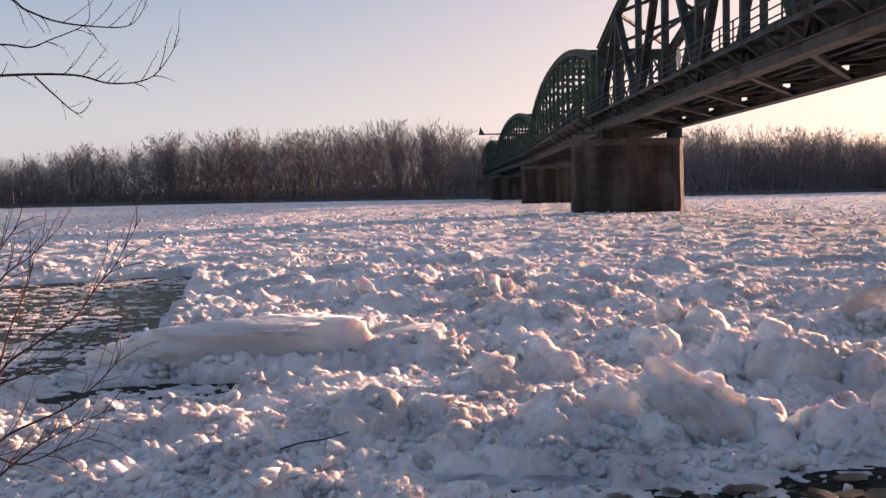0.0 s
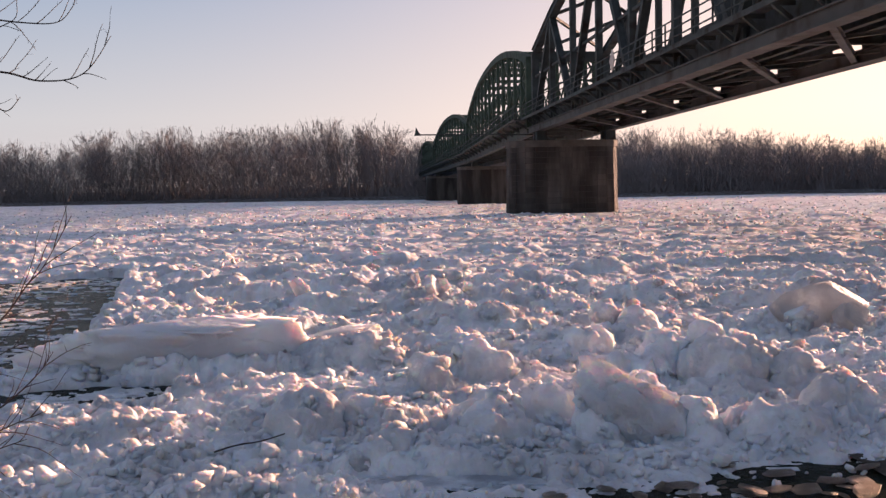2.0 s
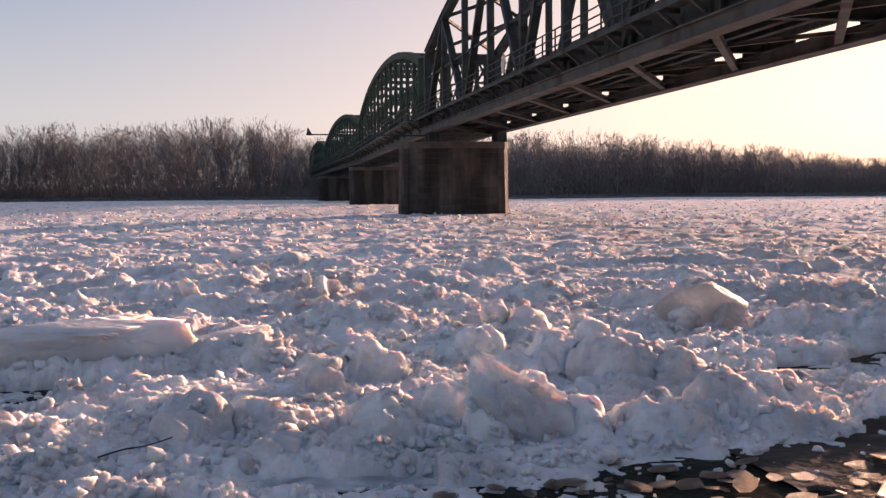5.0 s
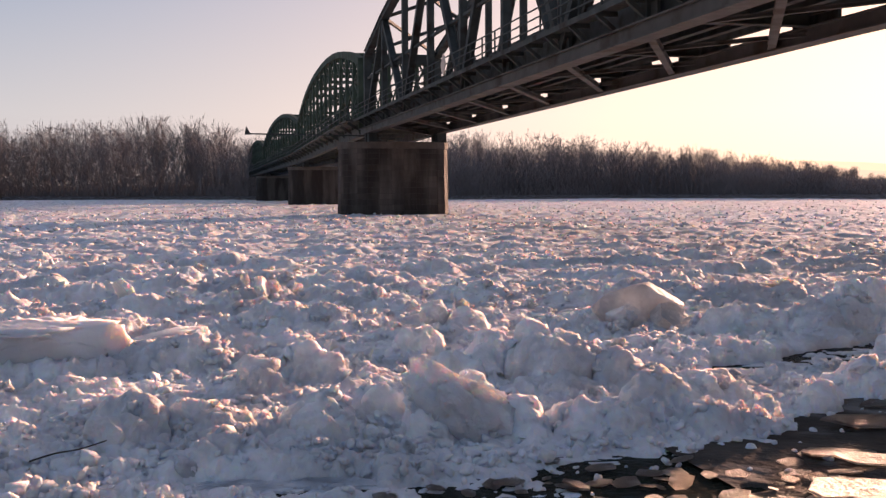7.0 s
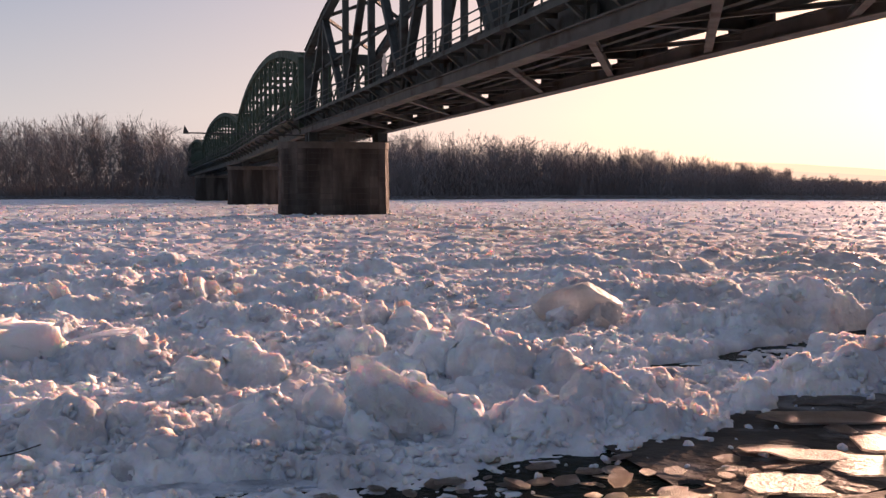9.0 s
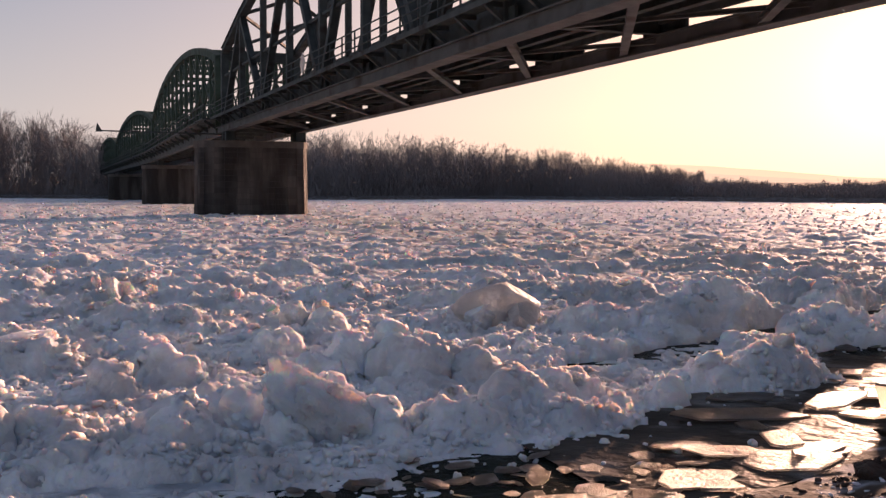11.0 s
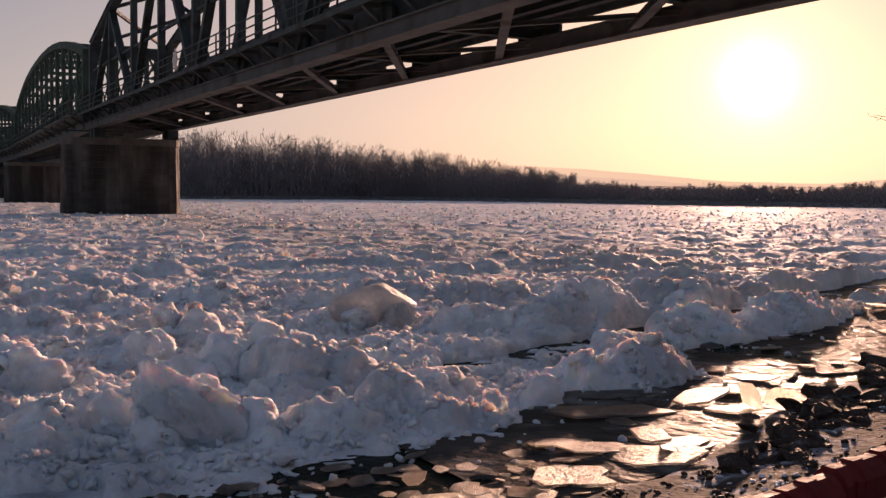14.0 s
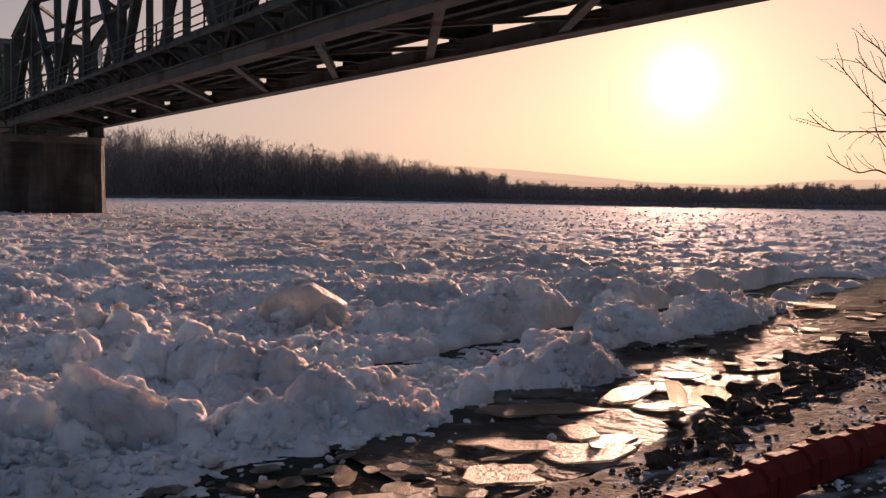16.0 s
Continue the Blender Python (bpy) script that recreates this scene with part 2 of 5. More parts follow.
def grid_object(name, xs, ys, zs, mat, smooth=True):
    """A sheet from three arrays of the same rows and columns."""
    nr, nc = xs.shape
    me = bpy.data.meshes.new(name)
    me.vertices.add(nr * nc)
    me.vertices.foreach_set("co", np.stack([xs, ys, zs], -1).astype(np.float32).ravel())
    i = np.arange(nr * nc).reshape(nr, nc)
    q = np.stack([i[:-1, :-1], i[:-1, 1:], i[1:, 1:], i[1:, :-1]], -1).reshape(-1, 4)
    me.loops.add(q.size)
    me.loops.foreach_set("vertex_index", q.ravel().astype(np.int32))
    me.polygons.add(len(q))
    me.polygons.foreach_set("loop_start", np.arange(0, q.size, 4, dtype=np.int32))
    me.update(calc_edges=True)
    me.materials.append(mat)
    if smooth:
        me.shade_smooth()
    return new(name, me)


# ---- the river: water, pack ice ----
SHORE = [(-60, 14), (-14, 8.6), (-6, 6.9), (-3, 5.9), (-1.2, 5.0), (1.5, 4.5), (3.5, 4.9), (4.6, 5.3), (6.0, 6.2), (7.0, 6.6), (8.7, 7.5), (9.9, 8.0), (16, 10.6), (60, 32)]
ICE_EDGE = [(-30, 10.2), (-6, 6.5), (-3, 5.6), (-1.5, 5.45), (0.5, 5.6), (1.8, 5.7), (2.2, 6.25), (3.4, 6.3), (3.8, 6.55), (4.3, 7.05), (4.9, 7.4), (5.7, 7.4), (6.6, 7.6),
            (6.95, 8.6), (7.6, 9.25), (8.3, 9.45), (9.7, 9.85), (11.7, 10.8), (14, 12.2), (22, 16.5), (60, 38)]


def shore_y(x):
    return np.interp(x, [p[0] for p in SHORE], [p[1] for p in SHORE])


def edge_y(x):
    return np.interp(x, [p[0] for p in ICE_EDGE], [p[1] for p in ICE_EDGE])


LEADS = [   # open water between the floes: x, y, half-width
    [(-4.4, 10.6, 0.8), (-5.1, 12.8, 1.6), (-6.2, 16.0, 2.2), (-7.2, 20.0, 2.4), (-6.0, 22.5, 1.0)],
    [(-3.1, 9.2, 0.46), (-2.4, 9.3, 0.44), (-1.7, 9.5, 0.30), (-1.0, 9.8, 0.18)],
    [(4.9, 9.3, 0.20), (5.7, 9.4, 0.28), (6.6, 9.95, 0.32), (7.9, 10.6, 0.34), (9.1, 11.15, 0.34), (10.5, 11.7, 0.38), (14.3, 13.6, 0.5), (18.9, 15.7, 0.6)],
    [(5.0, 10.5, 0.10), (5.5, 10.8, 0.14), (6.1, 10.8, 0.08)],
    [(-0.4, 6.25, 0.08), (0.2, 6.22, 0.14), (0.8, 6.15, 0.08)],
]
# heaps of broken ice: x, y, half-length, half-width, height, turn in degrees
HEAPS_NEAR = [
    (-2.07, 10.53, 1.20, 0.62, 0.34, 11), (-0.25, 10.56, 0.62, 0.50, 0.30, 1), (-1.10, 11.31, 1.0, 0.60, 0.37, 5), (-1.79, 7.45, 1.0, 0.45, 0.19, 10),
    (-0.56, 7.22, 0.32, 0.35, 0.33, 4), (0.05, 7.33, 0.33, 0.40, 0.25, 0), (0.70, 7.21, 0.31, 0.30, 0.26, -5), (1.62, 7.20, 0.36, 0.38, 0.44, -12),
    (1.98, 6.90, 0.30, 0.26, 0.24, -35), (2.02, 8.76, 0.30, 0.32, 0.35, -12), (0.84, 9.60, 0.46, 0.45, 0.38, -5), (0.45, 8.88, 0.20, 0.20, 0.22, -2), (1.12, 7.63, 0.25, 0.30, 0.25, -8),
]
HEAPS_MID = [
    (2.11, 10.78, 0.30, 0.30, 0.33, -11), (2.76, 11.94, 0.24, 0.25, 0.36, -12), (2.55, 8.97, 0.30, 0.35, 0.46, -15), (3.03, 8.85, 0.40, 0.45, 0.56, -19),
    (3.39, 8.55, 0.32, 0.35, 0.38, -21), (3.25, 7.38, 0.28, 0.35, 0.36, -23), (2.62, 6.90, 0.38, 0.30, 0.26, -20), (3.75, 7.87, 0.36, 0.35, 0.34, -25),
    (3.40, 7.00, 0.40, 0.30, 0.21, -20), (5.1, 12.5, 0.9, 0.5, 0.22, 0), (6.18, 11.55, 0.65, 0.40, 0.36, -10), (0.65, 15.4, 0.8, 0.5, 0.34, 0),
    (-1.2, 19.0, 0.6, 0.4, 0.26, 0), (-1.2, 15.2, 0.7, 0.4, 0.22, 0), (-2.5, 13.2, 1.2, 0.6, 0.2, 10),
]
HEAPS_BANK = [
    (7.65, 11.55, 1.5, 0.50, 0.56, 14), (10.5, 12.5, 1.2, 0.45, 0.46, 24), (13.2, 13.9, 2.0, 0.5, 0.42, 24), (16.5, 15.4, 2.6, 0.55, 0.38, 24),
    (5.75, 7.95, 0.85, 0.36, 0.36, 2), (6.4, 8.1, 0.4, 0.28, 0.28, 12), (4.62, 7.50, 0.30, 0.25, 0.34, -20), (9.76, 10.3, 0.6, 0.24, 0.12, 20), (11.8, 11.2, 0.6, 0.24, 0.10, 24),
    (7.97, 9.95, 0.4, 0.2, 0.09, 20), (-5.0, 37.5, 8.5, 1.0, 0.46, -16), (4.5, 34.0, 4.0, 0.9, 0.34, -10), (18.8, 73.5, 1.6, 0.9, 0.6, 0),
]


def heaped(x, y):
    """Height of the heaps alone: steep ragged sides, domed tops."""
    ux, uy = x + 0.42 * (fbm(x * 1.6, y * 1.6, 91, 2) - 0.5), y + 0.42 * (fbm(x * 1.6 + 7, y * 1.6, 92, 2) - 0.5)
    ux, uy = ux + 0.16 * (fbm(x * 5, y * 5, 93, 2) - 0.5), uy + 0.16 * (fbm(x * 5 + 7, y * 5, 94, 2) - 0.5)
    top = np.zeros_like(x)
    for cx, cy, hl, hw, hh, turn in HEAPS_NEAR + HEAPS_MID + HEAPS_BANK:
        c, s = math.cos(radians(turn)), math.sin(radians(turn))
        px, py = ((ux - cx) * c + (uy - cy) * s) / hl, (-(ux - cx) * s + (uy - cy) * c) / hw
        d = np.sqrt(px * px + py * py)
        top = np.maximum(top, hh * (0.25 * np.sqrt(np.clip(1 - d * d, 0, 1)) + 0.75 * np.clip(1.15 - d, 0, 1)))
    top = top * (0.62 + 0.65 * fbm(x * 2.6, y * 2.6, 97, 3))
    # smaller heaps strewn over the open field
    field = smooth01(np.hypot(x, y), 9, 14)
    ridge_ = 1 - np.abs(2 * fbm(x * 0.35 + 3, y * 0.5, 151, 3) - 1)
    stray = lumps(ux, uy * 1.15, 1.25, 152, 0.42, 0.42) + 0.9 * lumps(ux + 5, uy, 0.62, 157, 0.40, 0.5)
    return np.maximum(top, field * stray * (0.08 + 0.62 * smooth01(ridge_, 0.62, 0.98)))


def ice_base(x, y):
    """The ice without its small lumps: swells, leaning slabs, heaps, open leads."""
    r = np.hypot(x, y)
    big = fbm(x * 0.22, y * 0.22, 3, 3)
    h = 0.0 + 0.16 * np.clip(big - 0.38, 0, 1)
    qx, qy = x + 0.5 * fbm(x * 1.3, y * 1.3, 40, 3), y + 0.5 * fbm(x * 1.3 + 9, y * 1.3, 41, 3)
    h = h + 0.09 * slabs(qx, qy, 1.15, 11, 0.9) * (0.2 + 1.2 * fbm(x * 0.3, y * 0.3, 5, 2)) * (0.4 + 0.6 * smooth01(r, 7, 12))
    h = h + 0.13 * slabs(qx, qy, 0.42, 17, 0.9)
    top = heaped(x, y)
    h = np.maximum(h, top * 0.84) + 0.20 * np.minimum(h, top)
    far = smooth01(r, 25, 70)
    h = h + far * (0.08 * lumps(x, y, 1.7, 77, 0.9, 0.5) + 0.26 * slabs(qx, qy, 0.9, 78, 1.2) * fbm(x * 0.2, y * 0.2, 79, 2) - 0.10)
    h = h * (1 - 0.38 * smooth01(r, 14, 45))
    h = np.maximum(h, 0.04 + 0.05 * smooth01(r, 12, 30) + 0.34 * smooth01(r, 12, 40) * (fbm(x * 0.9, y * 0.9, 63, 3) - 0.42))
    wob = 0.35 * (fbm(x * 1.6, y * 1.6, 61, 4) - 0.5)
    open_ = np.minimum.reduce([band(x, y, lead) for lead in LEADS]) + wob
    front = y - edge_y(x) + 1.6 * wob
    return -0.14 + (h + 0.14) * smooth01(open_, -0.05, 0.12) * (0.62 * smooth01(front, -0.15, 0.08) + 0.38 * smooth01(front, 0.05, 0.6))


def ice_detail(x, y):
    """Lumps frozen on to lumps, coarse on the heaps and finer on the flat floes."""
    wx, wy = x + 0.12 * fbm(x * 5, y * 5, 21, 3), y + 0.12 * fbm(x * 5 + 5, y * 5, 22, 3)
    r = np.hypot(x, y)
    on_heap = smooth01(heaped(x, y), 0.05, 0.22)
    clump = (0.22 + 0.75 * smooth01(fbm(x * 0.8, y * 0.8, 25, 2), 0.35, 0.7)) * (1 - on_heap) + 0.95 * on_heap
    fine = np.clip(1.4 - r / 30, 0, 1)
    d = clump * (0.24 * lumps(wx, wy, 0.40, 31, 0.80, 0.6) + 0.36 * lumps(wx, wy, 0.19, 35, 0.85, 0.7)) - 0.03
    crumbs = 1 - np.abs(2 * fbm(x * 3.1, y * 3.1, 131, 3) - 1)
    d = (d + 0.12 * clump * (crumbs - 0.5)) * (1 - 0.5 * smooth01(r, 14, 45))
    d = d + 0.10 * slabs(x + 0.1 * fbm(x * 6, y * 6, 26, 2), y, 0.23, 27, 1.4) * (1 - 0.6 * on_heap)
    d = d + fine * (0.35 + 0.65 * clump) * (0.62 * lumps(wx, wy, 0.095, 38, 0.9, 0.8) + 0.55 * lumps(x + 0.02 * fbm(x * 20, y * 20, 23, 2), y, 0.048, 39, 0.9, 0.8)
                                            + 0.06 * (fbm(x * 9, y * 9, 51, 3) - 0.5) + 0.05 * (fbm(x * 26, y * 26, 55, 2) - 0.5))
    return d


def ice_top(x, y):
    x, y = np.array([float(x)]), np.array([float(y)])
    return float((ice_base(x, y) + ice_detail(x, y))[0])


az = np.radians(np.linspace(-25, 55.5, 740))
steps = np.concatenate([np.full(310, 0.0030), np.linspace(0.003, 0.009, 190), np.linspace(0.009, 0.012, 190)])
rr = 5.2 * np.exp(np.cumsum(steps))
RA, AZ = np.meshgrid(rr, az, indexing="ij")
X, Y = RA * np.sin(AZ), RA * np.cos(AZ)
H = ice_base(X, Y)
HS = H.copy()
for _ in range(5):
    HS[1:-1] = (HS[:-2] + 2 * HS[1:-1] + HS[2:]) / 4
    HS[:, 1:-1] = (HS[:, :-2] + 2 * HS[:, 1:-1] + HS[:, 2:]) / 4
GR, GA = np.gradient(HS, axis=0), np.gradient(HS, axis=1)
GR = GR / np.gradient(RA, axis=0)
GA = GA / (RA * (az[1] - az[0]))
GR, GA = GR * np.minimum(1, 0.9 / np.maximum(np.hypot(GR, GA), 1e-6)), GA * np.minimum(1, 0.9 / np.maximum(np.hypot(GR, GA), 1e-6))
D = ice_detail(X, Y) * smooth01(H, -0.12, 0.02) * (0.8 + 0.2 * smooth01(Y - edge_y(X), 0.0, 1.0))
LEN = np.sqrt(1 + GR ** 2 + GA ** 2)
NR, NA = -GR / LEN, -GA / LEN
cap = smooth01(RA, 60, 25)
X2 = X + D * cap * (NR * np.sin(AZ) + NA * np.cos(AZ))
Y2 = Y + D * cap * (NR * np.cos(AZ) - NA * np.sin(AZ))
H2 = H + D * np.where(cap > 0, 1 / np.sqrt(1 + cap * (GR ** 2 + GA ** 2)), 1)
pack = grid_object("pack_ice", X2, Y2, H2, ICE)
tagged(pack, "rugged snow-covered pack ice jammed over the frozen river", "ice", kind="stuff")

water = mesh_object("water", [(-400, -40, 0), (600, -40, 0), (600, 420, 0), (-400, 420, 0)], [(0, 1, 2, 3)], WATER)
tagged(water, "dark still river water between the ice floes", "water", kind="structure")

# land beyond the river, one sheet that reaches the horizon


def far_shore(a_deg):
    return np.interp(a_deg, [-60, -22, -10, 2, 14, 22, 32, 38, 53, 80], [300, 318, 330, 266, 232, 258, 226, 192, 180, 200])


a_deg = np.linspace(-40, 75, 300)
base_r = far_shore(a_deg) + 4 * (fbm(a_deg * 0.8, a_deg * 0, 71, 3) - 0.5)
rows = [(-3, -0.3), (0, 0.35), (3, 0.9), (30, 1.6), (75, 4.2), (400, 4.5), (4200, 6.0)]
LX = np.array([[(b + o) * math.sin(radians(a)) for a, b in zip(a_deg, base_r)] for o, zz in rows])
LY = np.array([[(b + o) * math.cos(radians(a)) for a, b in zip(a_deg, base_r)] for o, zz in rows])
LZ = np.array([[zz] * len(a_deg) for o, zz in rows])
tagged(grid_object("ground", LX, LY, LZ, BANK), "low far river bank with patches of snow", "ground", kind="structure")

# ---- the near bank ----
bx = np.linspace(-40, 40, 330)
bo = np.concatenate([np.linspace(-30, -8, 12), np.linspace(-7.5, 0.45, 110)])
BO, BX = np.meshgrid(bo, bx, indexing="ij")
BY = shore_y(BX) + BO + 0.5 * (fbm(BX * 0.8, BX * 0, 81, 3) - 0.5) * smooth01(BO, -3, 0)
BZ = np.interp(BO, [-30, -6, -3, -1.2, 0.0, 0.45], [0.9, 0.30, 0.22, 0.16, 0.03, -0.2])
BZ = BZ + 0.10 * (fbm(BX * 1.5, BY * 1.5, 83, 4) - 0.5) + 0.04 * (fbm(BX * 7, BY * 7, 84, 3) - 0.5)
tagged(grid_object("bank", BX, BY, BZ, BANK), "frozen earth bank dusted with snow", "ground", kind="structure")

# ---- the railway bridge ----
TH = radians(-0.75)
UA, VA = Vector((math.sin(TH), math.cos(TH), 0)), Vector((math.cos(TH), -math.sin(TH), 0))


def on(u, v, z):
    """Along the near span (u), across it (v), height above the ice."""
    return UA * u + VA * v + Vector((0, 0, z))


def steel_span(name):
    """The near span: a deep riveted truss of posts and diagonals with a walkway and railing."""
    t = thing(name, "dark riveted steel truss railway span with a railed walkway", "bridge span", "bridge spans")
    vf, vb = 12.3, 17.4
    zb, deck = 5.95, 7.40
    nodes = [76.3 - 6.95 * k for k in range(12)]
    last = len(nodes) - 1
    walk_z = 7.03
    top = lambda u: 11.4 + 4.6 * (1 - ((u - 38.6) / 38.4) ** 2)
    for v in (vf, vb):
        ibar("bottom_chord", on(78.5, v, zb + 0.20), on(-1.3, v, zb + 0.20), 0.62, 0.42, STEEL_LIGHT, t, flange=0.05, web=0.38)
        for a, b in zip(nodes[:-1], nodes[1:]):
            ibar("top_chord", on(a, v, top(a)), on(b, v, top(b)), 0.5, 0.45, STEEL, t, flange=0.05, web=0.34)
        for k, u in enumerate(nodes):
            ends = k in (0, last)
            bar("post", on(u, v, zb + 0.4), on(u, v, top(u)), 0.50 if ends else 0.36, 0.50 if ends else 0.34, STEEL, t, up=VA)
            wide = 0.6 if v == vf else min(2.8, max(0.7, 0.1 * u - 1.6))
            bar("gusset_plate", on(u + wide, v, zb + 0.62), on(u - wide, v, zb + 0.62), 0.10, 0.55, STEEL, t)
            if k in (0, last):
                continue
            bar("gusset_plate", on(u + 0.5, v, top(u) - 0.3), on(u - 0.5, v, top(u) - 0.3), 0.08, 0.6, STEEL, t)
        for k in range(last):
            a, b = nodes[k], nodes[k + 1]
            lo_hi = ((a, zb + 0.5), (b, top(b))) if k % 2 == 0 else ((a, top(a)), (b, zb + 0.5))
            (u0, z0), (u1, z1) = lo_hi
            ibar("diagonal", on(u0, v, z0), on(u1, v, z1), 0.34, 0.34, STEEL, t, up=VA, flange=0.05, web=0.20)
            bar("brace", on(a, v, zb + 3.9), on(b, v, zb + 3.9), 0.14, 0.14, STEEL, t)
    for k, u in enumerate(nodes):
        ibar("floor_beam", on(u, vf, deck - 0.66), on(u, vb, deck - 0.66), 0.32, 0.72, STEEL, t)
        for w in (u, u - 2.32, u - 4.63):
            if w > -1.5:
                bar("bracket", on(w, vf - 0.10, zb + 0.52), on(w, vf - 0.62, walk_z - 0.14), 0.12, 0.16, STEEL, t, up=UA)
                bar("bracket_arm", on(w, vf, walk_z - 0.10), on(w, vf - 0.68, walk_z - 0.10), 0.12, 0.14, STEEL, t)
        if k % 2 == 0 or k == 0:
            bar("portal_beam", on(u, vf, top(u) - 0.3), on(u, vb, top(u) - 0.3), 0.30, 0.7, STEEL, t)
        if k < last:
            w = nodes[k + 1]
            f = u + 2.45
            ibar("lateral_brace", on(f, vb, zb + 0.14), on(f - 9.35, vf, zb + 0.14), 0.24, 0.18, STEEL_LIGHT, t, flange=0.03, web=0.05)
            ibar("lateral_brace", on(u, vf, zb + 0.24), on(w, vb, zb + 0.24), 0.13, 0.10, STEEL_LIGHT, t, flange=0.03, web=0.04)
            bar("top_lateral", on(u, vb, top(u)), on(w, vf, top(w)), 0.18, 0.18, STEEL, t)
            bar("top_lateral", on(u, vf, top(u)), on(w, vb, top(w)), 0.18, 0.18, STEEL, t)
    for v in (13.55, 14.35, 15.35, 16.15):
        ibar("stringer", on(78, v, deck - 0.50), on(-1, v, deck - 0.50), 0.26, 0.55, STEEL, t)
    bar("deck", on(78.5, 14.85, deck - 0.12), on(-1.3, 14.85, deck - 0.12), 4.9, 0.12, STEEL, t, label="dark plated bridge deck")
    bar("web_plate", on(78.5, vf + 0.22, deck - 0.55), on(-1.3, vf + 0.22, deck - 0.55), 0.06, 1.05, STEEL, t, label="dark plate girder behind the walkway brackets")
    bar("edge_beam", on(78.5, vb - 0.2, deck - 0.38), on(-1.3, vb - 0.2, deck - 0.38), 0.10, 0.72, STEEL, t)
    for sign_, vw, zw in ((-1, vf - 0.36, walk_z), (1, vb + 0.36, walk_z)):
        bar("walkway", on(78.5, vw, zw), on(-1.3, vw, zw), 0.66, 0.06, STEEL, t, label="dark walkway plates")
        bar("walkway_edge", on(78.5, vw + sign_ * 0.35, zw - 0.03), on(-1.3, vw + sign_ * 0.35, zw - 0.03), 0.05, 0.18, STEEL, t)
        rail = new("railing"); rail.parent = t
        ev = vw + sign_ * 0.31
        for zz in (0.34, 0.66, 0.98):
            bar("rail", on(78.5, ev, zw + zz), on(-1.3, ev, zw + zz), 0.045, 0.045, STEEL, rail)
        for i in range(43):
            u = 78.4 - i * 1.88
            bar("rail_post", on(u, ev, zw), on(u, ev, zw + 0.98), 0.055, 0.055, STEEL, rail, up=VA)
    return t


def arch_span(name, u0, v0, u1, v1, peak, panels, mat):
    """An older arched lattice span from one pier to the next."""
    t = thing(name, "old green riveted lattice span with arched top chord", "bridge span", "bridge spans")
    zb = 5.9
    W = 5.0

    def at(s, side, z):
        return on(u0 + (u1 - u0) * s, v0 + (v1 - v0) * s + side * W, z)

    def top(s):
        return 11.3 + (peak - 11.3) * (1 - abs(2 * s - 1) ** 2.3)

    n = panels
    for side in (0, 1):
        bar("bottom_chord", at(0.004, side, zb + 0.3), at(0.996, side, zb + 0.3), 0.5, 0.7, STEEL, t)
        for k in range(n):
            a, b = (0.004 + 0.992 * k / n), (0.004 + 0.992 * (k + 1) / n)
            bar("arch_chord", at(a, side, top(a)), at(b, side, top(b)), 0.55, 0.55, mat, t)
            lo, ht, hb = zb + 0.6, top(a), top(b)
            for i in range(3):
                f0, f1 = i / 3, (i + 1) / 3
                for p, q, r, s in ((a, lo + (ht - lo) * f0, b, lo + (hb - lo) * f1), (a, lo + (ht - lo) * f1, b, lo + (hb - lo) * f0)):
                    bar("lattice_bar", at(p, side, q), at(r, side, s), 0.10, 0.18, mat, t, up=(0, 0, 1))
                if i:
                    bar("lattice_bar", at(a, side, lo + (ht - lo) * f0), at(b, side, lo + (hb - lo) * f0), 0.10, 0.16, mat, t)
        for k in range(n + 1):
            a = 0.004 + 0.992 * k / n
            bar("post", at(a, side, zb + 0.3), at(a, side, top(a)), 0.5, 0.62 if k in (0, n) else 0.26, mat, t, up=VA)
    for k in range(n + 1):
        a = 0.004 + 0.992 * k / n
        bar("floor_beam", at(a, -0.05, zb + 0.75), at(a, 1.05, zb + 0.75), 0.3, 0.6, STEEL, t)
        bar("cross_beam", at(a, 0, top(a)), at(a, 1, top(a)), 0.25, 0.35, mat, t)
        bar("bracket", at(a, 0, zb + 0.3), at(a, -0.22, zb + 0.95), 0.16, 0.20, STEEL, t)
    bar("deck", at(0.0, 0.5, zb + 1.12), at(1.0, 0.5, zb + 1.12), 5.6, 0.16, STEEL, t)
    bar("walkway", at(0.0, -0.16, zb + 1.12), at(1.0, -0.16, zb + 1.12), 0.9, 0.12, STEEL, t)
    rail = new("railing"); rail.parent = t
    for zz in (0.5, 1.0):
        bar("rail", at(0, -0.22, zb + 1.15 + zz), at(1, -0.22, zb + 1.15 + zz), 0.06, 0.06, STEEL, rail)
    for k in range(2 * n + 1):
        a = k / (2 * n)
        bar("rail_post", at(a, -0.22, zb + 1.15), at(a, -0.22, zb + 2.15), 0.07, 0.07, STEEL, rail, up=VA)
    return t


